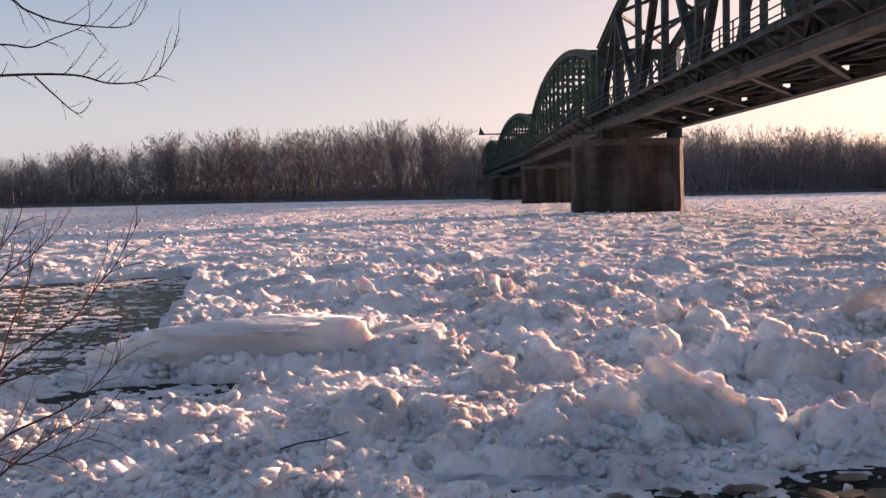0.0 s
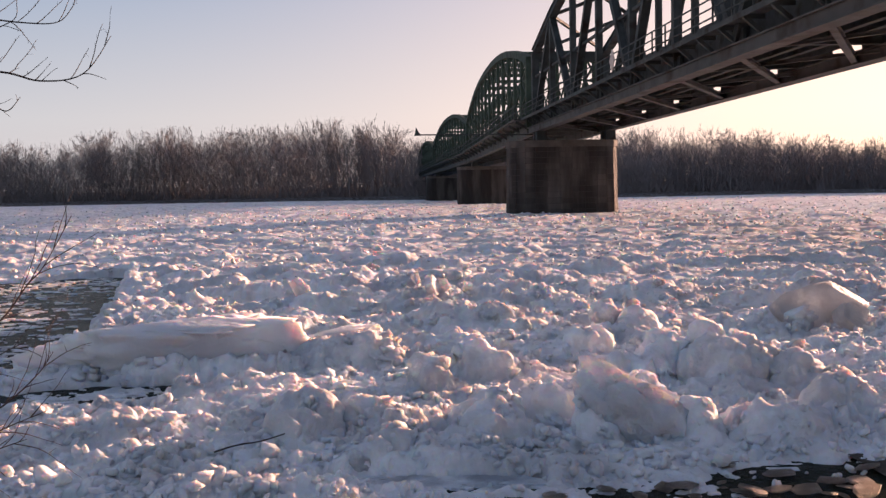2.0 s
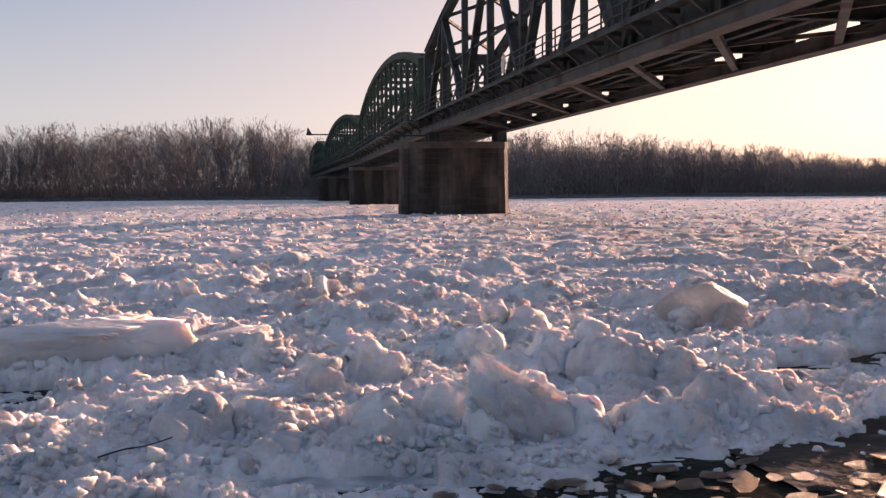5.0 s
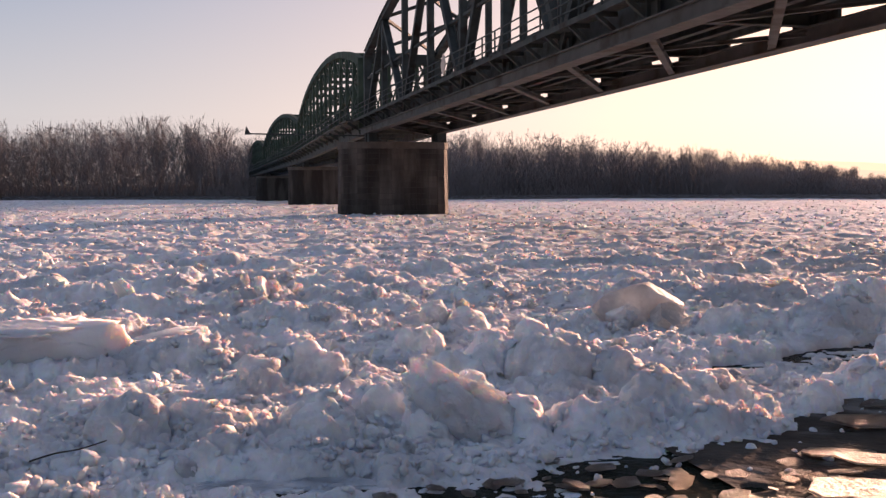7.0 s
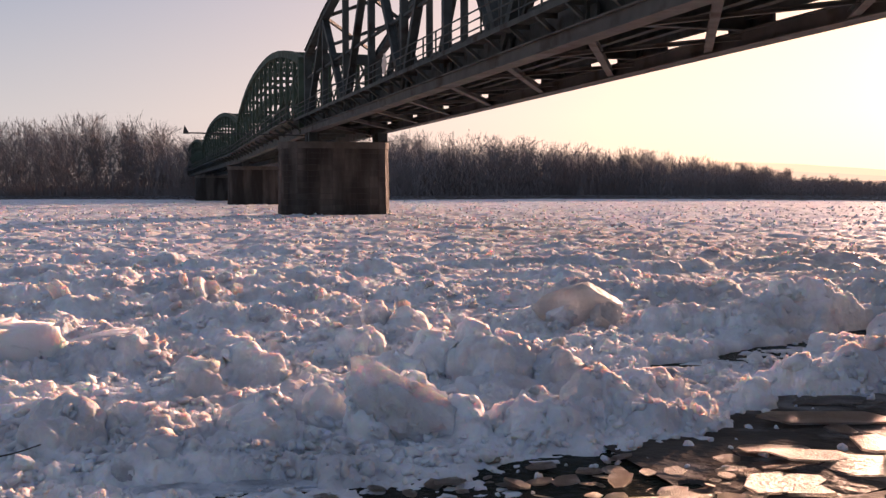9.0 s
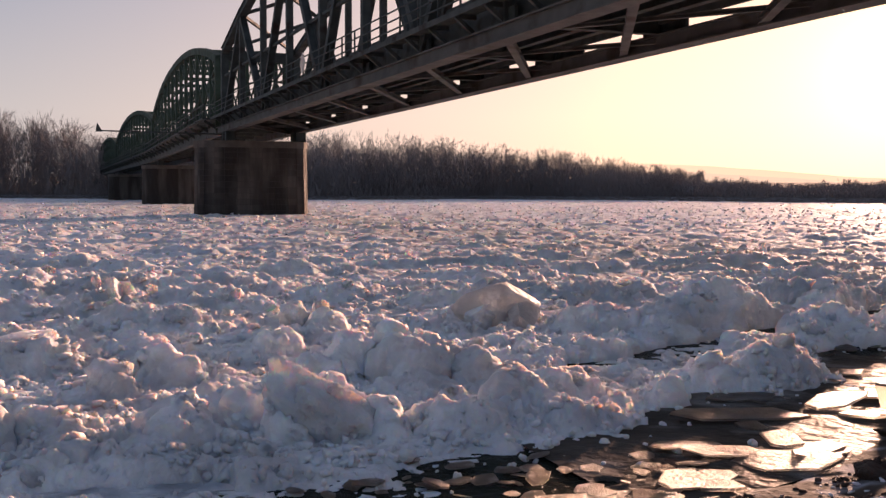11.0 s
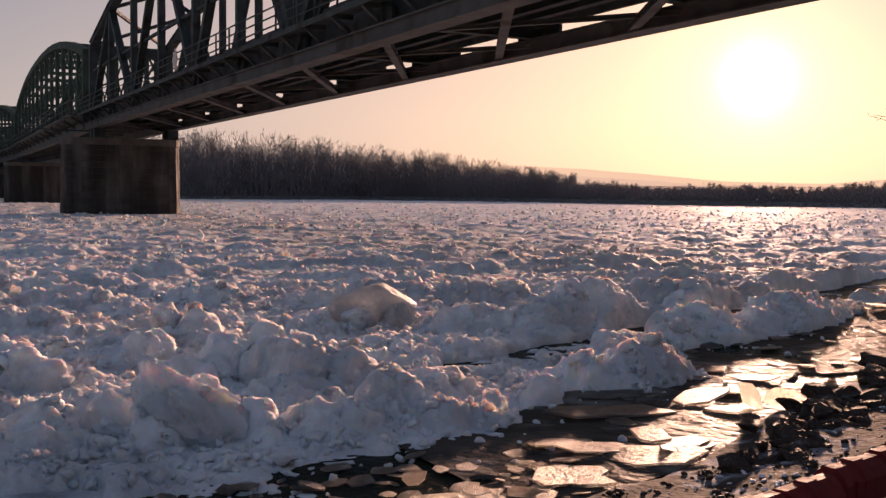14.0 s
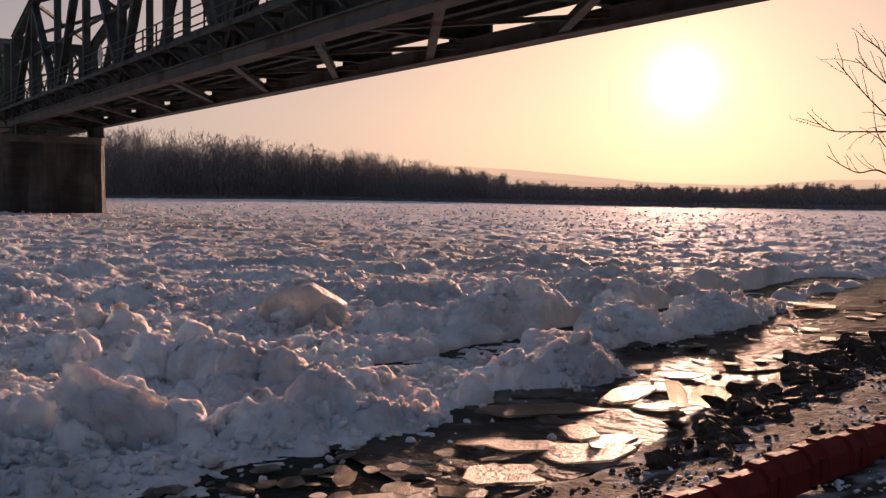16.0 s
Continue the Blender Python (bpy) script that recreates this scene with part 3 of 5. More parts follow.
def pier(name, u, v0, stones, label):
    """A stone pier: pointed upstream, rounded downstream, slightly battered, with a cap course."""
    t = thing(name, label, "bridge pier", "bridge piers")
    half = 1.75

    def ring(z, grow=0.0):
        k = 1 + 0.035 * (5.2 - z) / 5.2
        pts = []
        for i in range(0, 8):
            a = math.pi * i / 8
            pts.append(((half + grow) * math.cos(a), 1.7 - (half + grow) * math.sin(a)))
        pts += [(-half - grow, 1.7 + 4.3 * i / 5) for i in range(0, 6)]
        for i in range(1, 8):
            a = math.pi * i / 8
            pts.append((-(half + grow) * math.cos(a), 6.0 + (half + grow) * math.sin(a)))
        pts += [(half + grow, 6.0 - 4.3 * i / 5) for i in range(0, 5)]
        return [on(u + p * k, v0 + 4.0 + (q - 4.0) * (1 + (k - 1) * 0.6), z) for p, q in pts]

    def shell(nm, z0, z1, grow, mat):
        lo, hi = ring(z0, grow), ring(z1, grow)
        n = len(lo)
        fs = [(i, (i + 1) % n, n + (i + 1) % n, n + i) for i in range(n)] + [tuple(range(n, 2 * n)), tuple(reversed(range(n)))]
        return mesh_object(nm, lo + hi, fs, mat, t)

    shell("core", -0.5, 4.78, 0.0, JOINT if stones else STONE)
    shell("cap_course", 4.78, 5.24, 0.10, CAP)
    if stones:
        course = 0.40
        for c in range(13):
            z0, z1 = -0.35 + c * course + 0.012, -0.35 + (c + 1) * course - 0.012
            if z1 > 4.78:
                z1 = 4.77
            lo, hi, lo2, hi2 = ring(z0, 0.035), ring(z1, 0.035), ring(z0, -0.02), ring(z1, -0.02)
            n = len(lo)
            for i in range(n):
                j = (i + 1) % n
                if (lo[i] - lo[j]).length < 0.3:
                    continue
                e = 0.012 / (lo[i] - lo[j]).length
                q = [lo[i].lerp(lo[j], e), lo[i].lerp(lo[j], 1 - e), hi[i].lerp(hi[j], 1 - e), hi[i].lerp(hi[j], e),
                     lo2[i].lerp(lo2[j], e), lo2[i].lerp(lo2[j], 1 - e), hi2[i].lerp(hi2[j], 1 - e), hi2[i].lerp(hi2[j], e)]
                mesh_object("stone", q, BOX_FACES, STONE, t)
    for vv in (2.3, 7.2):
        for du in (-0.55, 0.55):
            bar("bearing", on(u + du, v0 + vv, 5.22), on(u + du, v0 + vv, 5.93), 0.7, 0.7, STEEL, t, up=VA)
    return t


steel_span("bridge_span")
arch_span("bridge_span", 78.6, 12.3, 148, 14.4, 14.55, 14, GREEN)
arch_span("bridge_span", 148, 14.4, 222, 14.5, 14.2, 14, GREEN)
arch_span("bridge_span", 222, 14.5, 296, 15.0, 13.6, 14, GREEN)
pier("bridge_pier", 75.6, 10.15, True, "weathered stone bridge pier standing in the pack ice")
pier("bridge_pier", 146, 12.7, False, "weathered stone bridge pier farther out in the ice")
pier("bridge_pier", 222, 12.8, False, "weathered stone bridge pier far out in the ice")
pier("bridge_pier", 296, 13.2, False, "stone bridge pier near the far bank")
pier("bridge_pier", -1.0, 10.6, False, "stone bridge pier on the near bank")


# ---- woods on the far bank ----
def bare_tree(rng, spread):
    """A bare tree one metre tall: tubes for trunk and limbs, slivers for twigs; gives vertices, quads, triangles."""
    vs, fs, ts = [], [], []

    def tube(a, b, r0, r1):
        d = (b - a).normalized()
        s = d.cross(Vector((0.3, 0.5, 0.8))).normalized()
        t = d.cross(s)
        i = len(vs)
        for p, r in ((a, r0), (b, r1)):
            for k in range(3):
                vs.append(p + (s * math.cos(2.0944 * k) + t * math.sin(2.0944 * k)) * r)
        fs.extend([(i, i + 1, i + 4, i + 3), (i + 1, i + 2, i + 5, i + 4), (i + 2, i, i + 3, i + 5)])

    def grow(p, d, length, rad, lev):
        if lev == 3:
            for _ in range(2):
                e = p + (d + Vector((rng.gauss(0, .35), rng.gauss(0, .35), rng.gauss(0.1, .25)))).normalized() * length
                w = Vector((rng.gauss(0, 1), rng.gauss(0, 1), rng.gauss(0, .4))).normalized() * 0.0028
                i = len(vs)
                vs.extend([p - w, p + w, e])
                ts.append((i, i + 1, i + 2))
            return
        n = (5, 2, 1)[lev]
        q = p.copy()
        for i in range(n):
            d = (d + Vector((rng.gauss(0, .09), rng.gauss(0, .09), rng.gauss(0.05, .05)))).normalized()
            r0, r1 = rad * (1 - 0.8 * i / n), rad * (1 - 0.8 * (i + 1) / n)
            e = q + d * length / n
            tube(q, e, max(r0, 0.0018), max(r1, 0.0014))
            if lev or i >= 1:
                for _ in range((3, 2, 3)[lev]):
                    a = rng.uniform(0, 6.283)
                    nd = (d + Vector((math.cos(a), math.sin(a), 0)) * rng.uniform(0.4, 0.95) * spread + Vector((0, 0, 0.25))).normalized()
                    grow(q.lerp(e, rng.uniform(0.1, 1)), nd, length * rng.uniform(0.34, 0.52) * (0.8 if lev == 0 else 1), r1 * 0.5 + 0.001, lev + 1)
            q = e
    grow(Vector((0, 0, 0)), Vector((0, 0, 1)), 0.95, 0.0075, 0)
    arr = np.array([tuple(v) for v in vs])
    arr[:, 2] /= arr[:, 2].max()
    return arr, np.array(fs), np.array(ts)


rng = random.Random(7)
KINDS = [bare_tree(rng, s) for s in (0.6, 0.8, 0.75, 0.95, 0.7, 0.85)]


def wood(name, label, spots, mat):
    """One joined wood: spots are (x, y, z, height, width factor, turn, kind)."""
    vs, fs, ts, n = [], [], [], 0
    for x, y, z, h, w, turn, kind in spots:
        v, q, t = KINDS[kind % len(KINDS)]
        c, s = math.cos(turn), math.sin(turn)
        vs.append(np.stack([(v[:, 0] * c - v[:, 1] * s) * h * w + x, (v[:, 0] * s + v[:, 1] * c) * h * w + y, v[:, 2] * h + z], 1))
        fs.append(q + n)
        ts.append(t + n)
        n += len(v)
    vs, fs, ts = np.concatenate(vs), np.concatenate(fs), np.concatenate(ts)
    me = bpy.data.meshes.new(name)
    me.vertices.add(len(vs))
    me.vertices.foreach_set("co", vs.astype(np.float32).ravel())
    me.loops.add(fs.size + ts.size)
    me.loops.foreach_set("vertex_index", np.concatenate([fs.ravel(), ts.ravel()]).astype(np.int32))
    me.polygons.add(len(fs) + len(ts))
    me.polygons.foreach_set("loop_start", np.concatenate([np.arange(0, fs.size, 4), fs.size + np.arange(0, ts.size, 3)]).astype(np.int32))
    me.update(calc_edges=True)
    me.materials.append(mat)
    return tagged(new(name, me), label, "trees", kind="stuff")


def skyline(a):
    """Elevation of the tree tops, in degrees, by azimuth."""
    return np.interp(a, [-29, -22.4, -19.4, -14.2, -8.4, -6.6, -1.8, 1.4, 4, 13.8, 19, 20.6, 26.4, 30.5, 33.5, 36.6, 40.4, 45, 47, 48, 52.3, 62],
                     [1.9, 2.15, 2.8, 3.45, 3.65, 3.65, 4.15, 3.6, 3.45, 3.3, 3.1, 2.85, 2.3, 1.65, 1.2, 0.75, 0.85, 0.65, 0.8, 1.0, 0.9, 0.85])


spots, low_spots = [], []
for i in range(430):
    a = rng.uniform(-25, 55)
    depth = rng.random() ** 1.3 * 50 + 3
    r = float(far_shore(a)) + depth
    hgt = (r * math.tan(radians(float(skyline(a)))) + EYE_Z - 1.2) * (rng.uniform(0.82, 1.08) if depth > 8 else rng.uniform(0.5, 0.98))
    p = spot(a, r)
    spots.append((p.x, p.y, 0.9, hgt, rng.uniform(0.8, 1.3), rng.uniform(0, 6.28), rng.randrange(6)))
for i in range(110):
    a = rng.uniform(-25, 55)
    r = float(far_shore(a)) + rng.uniform(2, 30)
    hgt = (r * math.tan(radians(float(skyline(a)))) + EYE_Z) * rng.uniform(0.25, 0.6)
    p = spot(a, r)
    low_spots.append((p.x, p.y, 0.7, hgt, rng.uniform(1.2, 2.2), rng.uniform(0, 6.28), rng.randrange(6)))
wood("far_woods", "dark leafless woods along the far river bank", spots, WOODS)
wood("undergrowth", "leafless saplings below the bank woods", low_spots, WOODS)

# the twigs: slivers that fan out inside each crown, and a darker tangle below them
nr = np.random.RandomState(11)
K = 540
tx, ty, th, tw = (np.repeat(np.array([p[k] for p in spots]), K) for k in (0, 1, 3, 4))
N = len(tx)
dirs = nr.normal(0, 1, (N, 3))
dirs /= np.linalg.norm(dirs, axis=1)[:, None]
rad = nr.random_sample(N) ** 0.5
mid = np.stack([tx, ty, 0.9 + th * 0.62], 1)
ell = np.stack([0.19 * th * tw, 0.19 * th * tw, 0.36 * th], 1)
foot = mid + dirs * ell * (rad * 0.9)[:, None]
tip = foot + (dirs * 0.7 + np.array([0, 0, 0.40]) + nr.normal(0, 0.3, (N, 3))) * (th * (0.035 + 0.05 * nr.random_sample(N)))[:, None]
tip[:, 2] = np.minimum(tip[:, 2], 0.9 + th * (0.98 + 0.05 * nr.random_sample(N)))
wide1 = 0.022 + 0.026 * nr.random_sample(N)
M = 215000
ta = nr.uniform(-25, 55, M)
tr = far_shore(ta) + 4 + 50 * nr.random_sample(M)
tall = (tr * np.tan(np.radians(skyline(ta))) + EYE_Z - 0.9) * (0.55 + 0.45 * fbm(ta * 2.3, tr * 0.05, 301, 3))
lift = tall * nr.random_sample(M)
size = (0.8 + 2.4 * nr.random_sample(M)) * np.clip(tall / 10, 0.3, 1)
lean = nr.normal(0, 0.5, (M, 2))
foot2 = np.stack([tr * np.sin(np.radians(ta)), tr * np.cos(np.radians(ta)), 0.7 + np.maximum(lift - size, 0)], 1)
tip2 = foot2 + np.stack([lean[:, 0] * size, lean[:, 1] * size, size], 1)
foot, tip = np.concatenate([foot, foot2]), np.concatenate([tip, tip2])
half = np.concatenate([wide1, 0.04 + 0.10 * (1 - lift / tall)])
N = len(foot)
turn = nr.uniform(0, np.pi, N)
wide = np.stack([np.cos(turn), np.sin(turn), np.zeros(N)], 1) * half[:, None]
co = np.stack([foot - wide, foot + wide, tip], 1).reshape(-1, 3)
me = bpy.data.meshes.new("thicket")
me.vertices.add(3 * N)
me.vertices.foreach_set("co", co.astype(np.float32).ravel())
me.loops.add(3 * N)
me.loops.foreach_set("vertex_index", np.arange(3 * N, dtype=np.int32))
me.polygons.add(N)
me.polygons.foreach_set("loop_start", np.arange(0, 3 * N, 3, dtype=np.int32))
me.update(calc_edges=True)
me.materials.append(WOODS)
tagged(new("thicket", me), "dense tangle of bare twigs in the bank woods", "trees", kind="stuff")


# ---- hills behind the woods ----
# The hills' sunlit haze is painted: black base, flat emitted colour, no lamp.
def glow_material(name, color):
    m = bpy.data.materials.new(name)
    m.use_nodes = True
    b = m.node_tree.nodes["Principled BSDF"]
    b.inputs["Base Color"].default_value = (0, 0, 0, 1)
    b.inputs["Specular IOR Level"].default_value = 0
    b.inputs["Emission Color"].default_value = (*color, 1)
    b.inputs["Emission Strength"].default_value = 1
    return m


def ridge(name, label, r, line, color, seed):
    aa = np.linspace(line[0][0], line[-1][0], 140)
    el = np.interp(aa, [p[0] for p in line], [p[1] for p in line]) + 0.05 * (fbm(aa * 1.3, aa * 0, seed, 4) - 0.5)
    tops = [spot(a, r, r * math.tan(radians(e)) + EYE_Z) for a, e in zip(aa, el)]
    feet = [spot(a, r - 150, -5) for a in aa]
    back = [spot(a, r + 250, -5) for a in aa]
    n = len(aa)
    fs = [(i, i + 1, n + i + 1, n + i) for i in range(n - 1)] + [(n + i, n + i + 1, 2 * n + i + 1, 2 * n + i) for i in range(n - 1)]
    tagged(mesh_object(name, feet + tops + back, fs, glow_material(name + "_haze_glow", color), smooth=True), label, "hills", kind="structure")


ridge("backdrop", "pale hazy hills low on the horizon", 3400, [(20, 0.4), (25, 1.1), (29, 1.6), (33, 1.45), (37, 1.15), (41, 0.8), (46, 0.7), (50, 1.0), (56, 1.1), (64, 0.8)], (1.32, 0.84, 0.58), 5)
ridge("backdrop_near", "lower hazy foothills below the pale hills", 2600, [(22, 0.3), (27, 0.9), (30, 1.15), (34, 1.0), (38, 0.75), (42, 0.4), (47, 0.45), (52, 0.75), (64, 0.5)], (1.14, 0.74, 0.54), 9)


# ---- ice blocks, shards and plates ----
def rough_lump(seed, knob=0.22, squash=(1, 1, 0.75), sub=3, facets=0):
    """A rounded, knobbly block about one metre across."""
    bm = bmesh.new()
    bmesh.ops.create_icosphere(bm, subdivisions=sub, radius=0.5)
    g = random.Random(seed)
    off = Vector((g.uniform(0, 50), g.uniform(0, 50), g.uniform(0, 50)))
    planes = [(Vector((g.gauss(0, 1), g.gauss(0, 1), g.gauss(0, 1))).normalized(), g.uniform(0.26, 0.42)) for _ in range(facets)]
    for v in bm.verts:
        d = v.co.normalized()
        k = 1 + knob * noise.noise(d * 1.7 + off) * 1.6 + knob * 1.2 * abs(noise.noise(d * 4 + off)) + knob * 0.65 * noise.noise(d * 9 + off)
        co = v.co * k
        for n, dist in planes:
            over = co.dot(n) - dist
            if over > 0:
                co = co - n * over * 0.92
        v.co = Vector((co.x * squash[0], co.y * squash[1], co.z * squash[2]))
    return bm


def slab_shape(seed, thick=0.1, sides=7, ragged=0.25):
    """A broken plate about one metre across, with an uneven rim and slightly worn edges."""
    g = random.Random(seed)
    bm = bmesh.new()
    ring = []
    for k in range(sides):
        a = 6.2832 * (k + g.uniform(-0.3, 0.3)) / sides
        rad = 0.5 * g.uniform(1 - ragged * 1.6, 1.0)
        ring.append((rad * math.cos(a), rad * math.sin(a) * 0.75))
    layers = []
    for z, k in ((-thick / 2, 0.97), (-thick * 0.3, 1.0), (thick * 0.3, 0.99), (thick / 2, 0.95)):
        layers.append([bm.verts.new((x * k + g.uniform(-.01, .01), y * k + g.uniform(-.01, .01), z + g.uniform(-.06, .06) * thick)) for x, y in ring])
    for lo, hi in zip(layers[:-1], layers[1:]):
        for k in range(sides):
            bm.faces.new((lo[k], lo[(k + 1) % sides], hi[(k + 1) % sides], hi[k]))
    bm.faces.new(list(reversed(layers[0])))
    bm.faces.new(layers[-1])
    return bm


def shape_mesh(name, bm, mat, smooth):
    me = bpy.data.meshes.new(name)
    bm.to_mesh(me)
    bm.free()
    me.materials.append(mat)
    if smooth:
        me.shade_smooth()
    return me


g = random.Random(21)
CHUNKS = [shape_mesh("ice_chunk", rough_lump(100 + i, 0.26, (1, g.uniform(.7, 1), g.uniform(.6, .9)), 3, i % 4), ICE, True) for i in range(9)]
SHARDS = [shape_mesh("ice_shard", slab_shape(200 + i, g.uniform(.10, .22), g.randrange(5, 8), 0.35), ICE, False) for i in range(8)]
PLATES = [shape_mesh("ice_plate", slab_shape(300 + i, g.uniform(.03, .06), g.randrange(6, 10), 0.22), CLEAR_ICE, False) for i in range(8)]


def put(me, name, at, size, turn, lean=(0, 0), label="", category="ice", group="", stretch=(1, 1, 1)):
    ob = new(name, me)
    ob.matrix_world = Matrix.Translation(at) @ pose(0, 0, 0, lean[0], lean[1], turn) @ Matrix.Diagonal((size * stretch[0], size * stretch[1], size * stretch[2], 1))
    return tagged(ob, label, category, group)


count = 0
while count < 200:
    a, r = g.uniform(-22, 53), 6.2 * math.exp(g.uniform(0, 1.7))
    p = spot(a, r)
    if p.y < float(edge_y(p.x)) + 0.2:
        continue
    z = ice_top(p.x, p.y)
    if z < 0.08:
        continue
    size = g.uniform(0.07, 0.20) * (1 + r / 80)
    put(CHUNKS[count % 9], "ice_chunk", (p.x, p.y, z - size * 0.12), size, g.uniform(0, 360), (g.uniform(-25, 25), g.uniform(-25, 25)),
        "rounded lump of snowy white ice on the pack", "ice chunk", "loose ice chunks")
    count += 1
count = 0
while count < 90:
    a, r = g.uniform(-22, 53), 9 * math.exp(g.uniform(0, 1.9))
    p = spot(a, r)
    if p.y < float(edge_y(p.x)) + 0.4:
        continue
    z = ice_top(p.x, p.y)
    if z < 0.10:
        continue
    size = g.uniform(0.18, 0.42) * (1 + r / 90)
    put(SHARDS[count % 8], "ice_shard", (p.x, p.y, z + size * 0.02), size, g.uniform(0, 360), (g.uniform(35, 85) * g.choice((-1, 1)), g.uniform(-20, 20)),
        "broken shard of ice standing up from the pack", "ice shard", "upright ice shards")
    count += 1

# the rubble itself: rounded and broken lumps heaped over the floes
def as_arrays(bm):
    bm.verts.ensure_lookup_table()
    out = np.array([tuple(v.co) for v in bm.verts]), np.array([[v.index for v in f.verts] for f in bm.faces])
    bm.free()
    return out


def knobbly(seed):
    """A heaped lump: one core with many smaller knobs frozen on to it."""
    gg = random.Random(seed)
    v, q = as_arrays(rough_lump(seed, 0.36, (1, gg.uniform(.65, 1), gg.uniform(.5, .8)), 3, gg.randrange(0, 4)))
    vs, qs_, n = [v], [q], len(v)
    for k in range(10):
        c = v[gg.randrange(len(v))] * gg.uniform(0.75, 1.0)
        if c[2] < -0.1:
            c[2] = abs(c[2])
        kv, kq = as_arrays(rough_lump(seed * 31 + k, 0.40, (1, 0.85, 0.8), 2, 0))
        vs.append(kv * gg.uniform(0.22, 0.50) + c)
        qs_.append(kq + n)
        n += len(kv)
    return np.concatenate(vs), np.concatenate(qs_)


nq = np.random.RandomState(31)


def heap(count, protos, near_r, far_r, smallest, largest, seed, tip_=0.35, grow=60):
    """Spread lumps over the floes, thicker where the pack is piled up."""
    M = count * 8
    qa = np.radians(nq.uniform(-23, 54, M))
    qr = near_r * np.exp(nq.uniform(0, math.log(far_r / near_r), M))
    qx, qy = qr * np.sin(qa), qr * np.cos(qa)
    qz = ice_base(qx, qy)
    pile = fbm(qx * 0.9, qy * 0.9, seed, 3)
    keep = (qz > 0.02) & (pile + 0.3 * nq.random_sample(M) + 1.3 * np.clip(qz - 0.12, 0, 0.3) > 0.62) & (qy > edge_y(qx) - 0.05)
    qx, qy, qz, qr, pile = (k[keep][:count] for k in (qx, qy, qz, qr, pile))
    qs = (smallest + (largest - smallest) * nq.random_sample(len(qx)) ** 2.0) * (0.75 + qr / grow)
    qz = qz + 0.6 * ice_detail(qx, qy) + qs * nq.uniform(-0.10, 0.20, len(qx))
    lv, lf, n = [], [], 0
    for i in range(len(qx)):
        v, q = protos[i % len(protos)]
        e = Euler((nq.normal(0, tip_), nq.normal(0, tip_), nq.uniform(0, 6.28))).to_matrix()
        lv.append((v * qs[i]) @ np.array(e).T + np.array([qx[i], qy[i], qz[i]]))
        lf.append(q + n)
        n += len(v)
    return np.concatenate(lv), np.concatenate(lf)


def joined(name, lv, lf, label, smooth):
    me = bpy.data.meshes.new(name)
    me.vertices.add(len(lv))
    me.vertices.foreach_set("co", lv.astype(np.float32).ravel())
    me.loops.add(lf.size)
    me.loops.foreach_set("vertex_index", lf.ravel().astype(np.int32))
    me.polygons.add(len(lf))
    me.polygons.foreach_set("loop_start", np.arange(0, lf.size, 3, dtype=np.int32))
    me.update(calc_edges=True)
    me.materials.append(ICE)
    if smooth:
        me.shade_smooth()
    return tagged(new(name, me), label, "ice", kind="stuff")


def sliver(seed):
    """A thin angular piece of floe about one metre across, in triangles."""
    gg = random.Random(seed)
    bm = bmesh.new()
    n, rings = gg.randrange(4, 7), []
    rim = [(0.5 * gg.uniform(0.55, 1) * math.cos(6.2832 * (k + gg.uniform(-.3, .3)) / n), 0.36 * gg.uniform(0.6, 1) * math.sin(6.2832 * (k + gg.uniform(-.3, .3)) / n)) for k in range(n)]
    thick = gg.uniform(0.08, 0.24)
    for z, k in ((-thick, 0.92), (thick, 0.96)):
        rings.append([bm.verts.new((x * k + gg.uniform(-.04, .04), y * k + gg.uniform(-.04, .04), z * gg.uniform(0.5, 1))) for x, y in rim])
    for k in range(n):
        bm.faces.new((rings[0][k], rings[0][(k + 1) % n], rings[1][(k + 1) % n], rings[1][k]))
    bm.faces.new(list(reversed(rings[0])))
    bm.faces.new(rings[1])
    bmesh.ops.triangulate(bm, faces=bm.faces)
    return as_arrays(bm)


lv, lf = heap(340, [knobbly(600 + i) for i in range(14)], 5.9, 18, 0.08, 0.26, 401)
cv2, cf2 = heap(2400, [as_arrays(rough_lump(700 + i, 0.45, (1, 0.8, 0.7), 2, 2)) for i in range(10)], 5.9, 18, 0.035, 0.13, 433)
joined("ice_rubble", np.concatenate([lv, cv2]), np.concatenate([lf, cf2 + len(lv)]), "heaped rounded lumps of snowy broken ice", True)
SLIVERS = [sliver(1200 + i) for i in range(16)]
lv, lf = heap(8500, SLIVERS, 9.5, 120, 0.08, 0.34, 457, 0.40, 200)
lv2, lf2 = heap(4500, SLIVERS, 45, 230, 0.16, 0.50, 459, 0.35, 900)
lv, lf = np.concatenate([lv, lv2]), np.concatenate([lf, lf2 + len(lv)])
cv2, cf2 = heap(2200, SLIVERS, 6.0, 13, 0.05, 0.24, 461, 0.35, 60)
joined("broken_floes", np.concatenate([lv, cv2]), np.concatenate([lf, cf2 + len(lv)]), "thin angular pieces of broken floe strewn over the pack", False)

# the blocks that stand out
g = random.Random(5)
BLOCK = shape_mesh("ice_block", rough_lump(901, 0.10, (1.0, 0.62, 0.62), 4, 9), GLASSY, True)
put(BLOCK, "ice_block", (5.15, 12.35, 0.25), 1.35, 12, (0, -6), "large smooth translucent block of glassy ice", "ice block", stretch=(1.1, 1, 1))
BLOCK2 = shape_mesh("ice_block", slab_shape(903, 0.30, 6, 0.3), GLASSY, False)
put(BLOCK2, "ice_block", (5.35, 11.9, 0.20), 0.70, 40, (48, -14), "tilted grey slab of glassy ice below a larger block", "ice block")
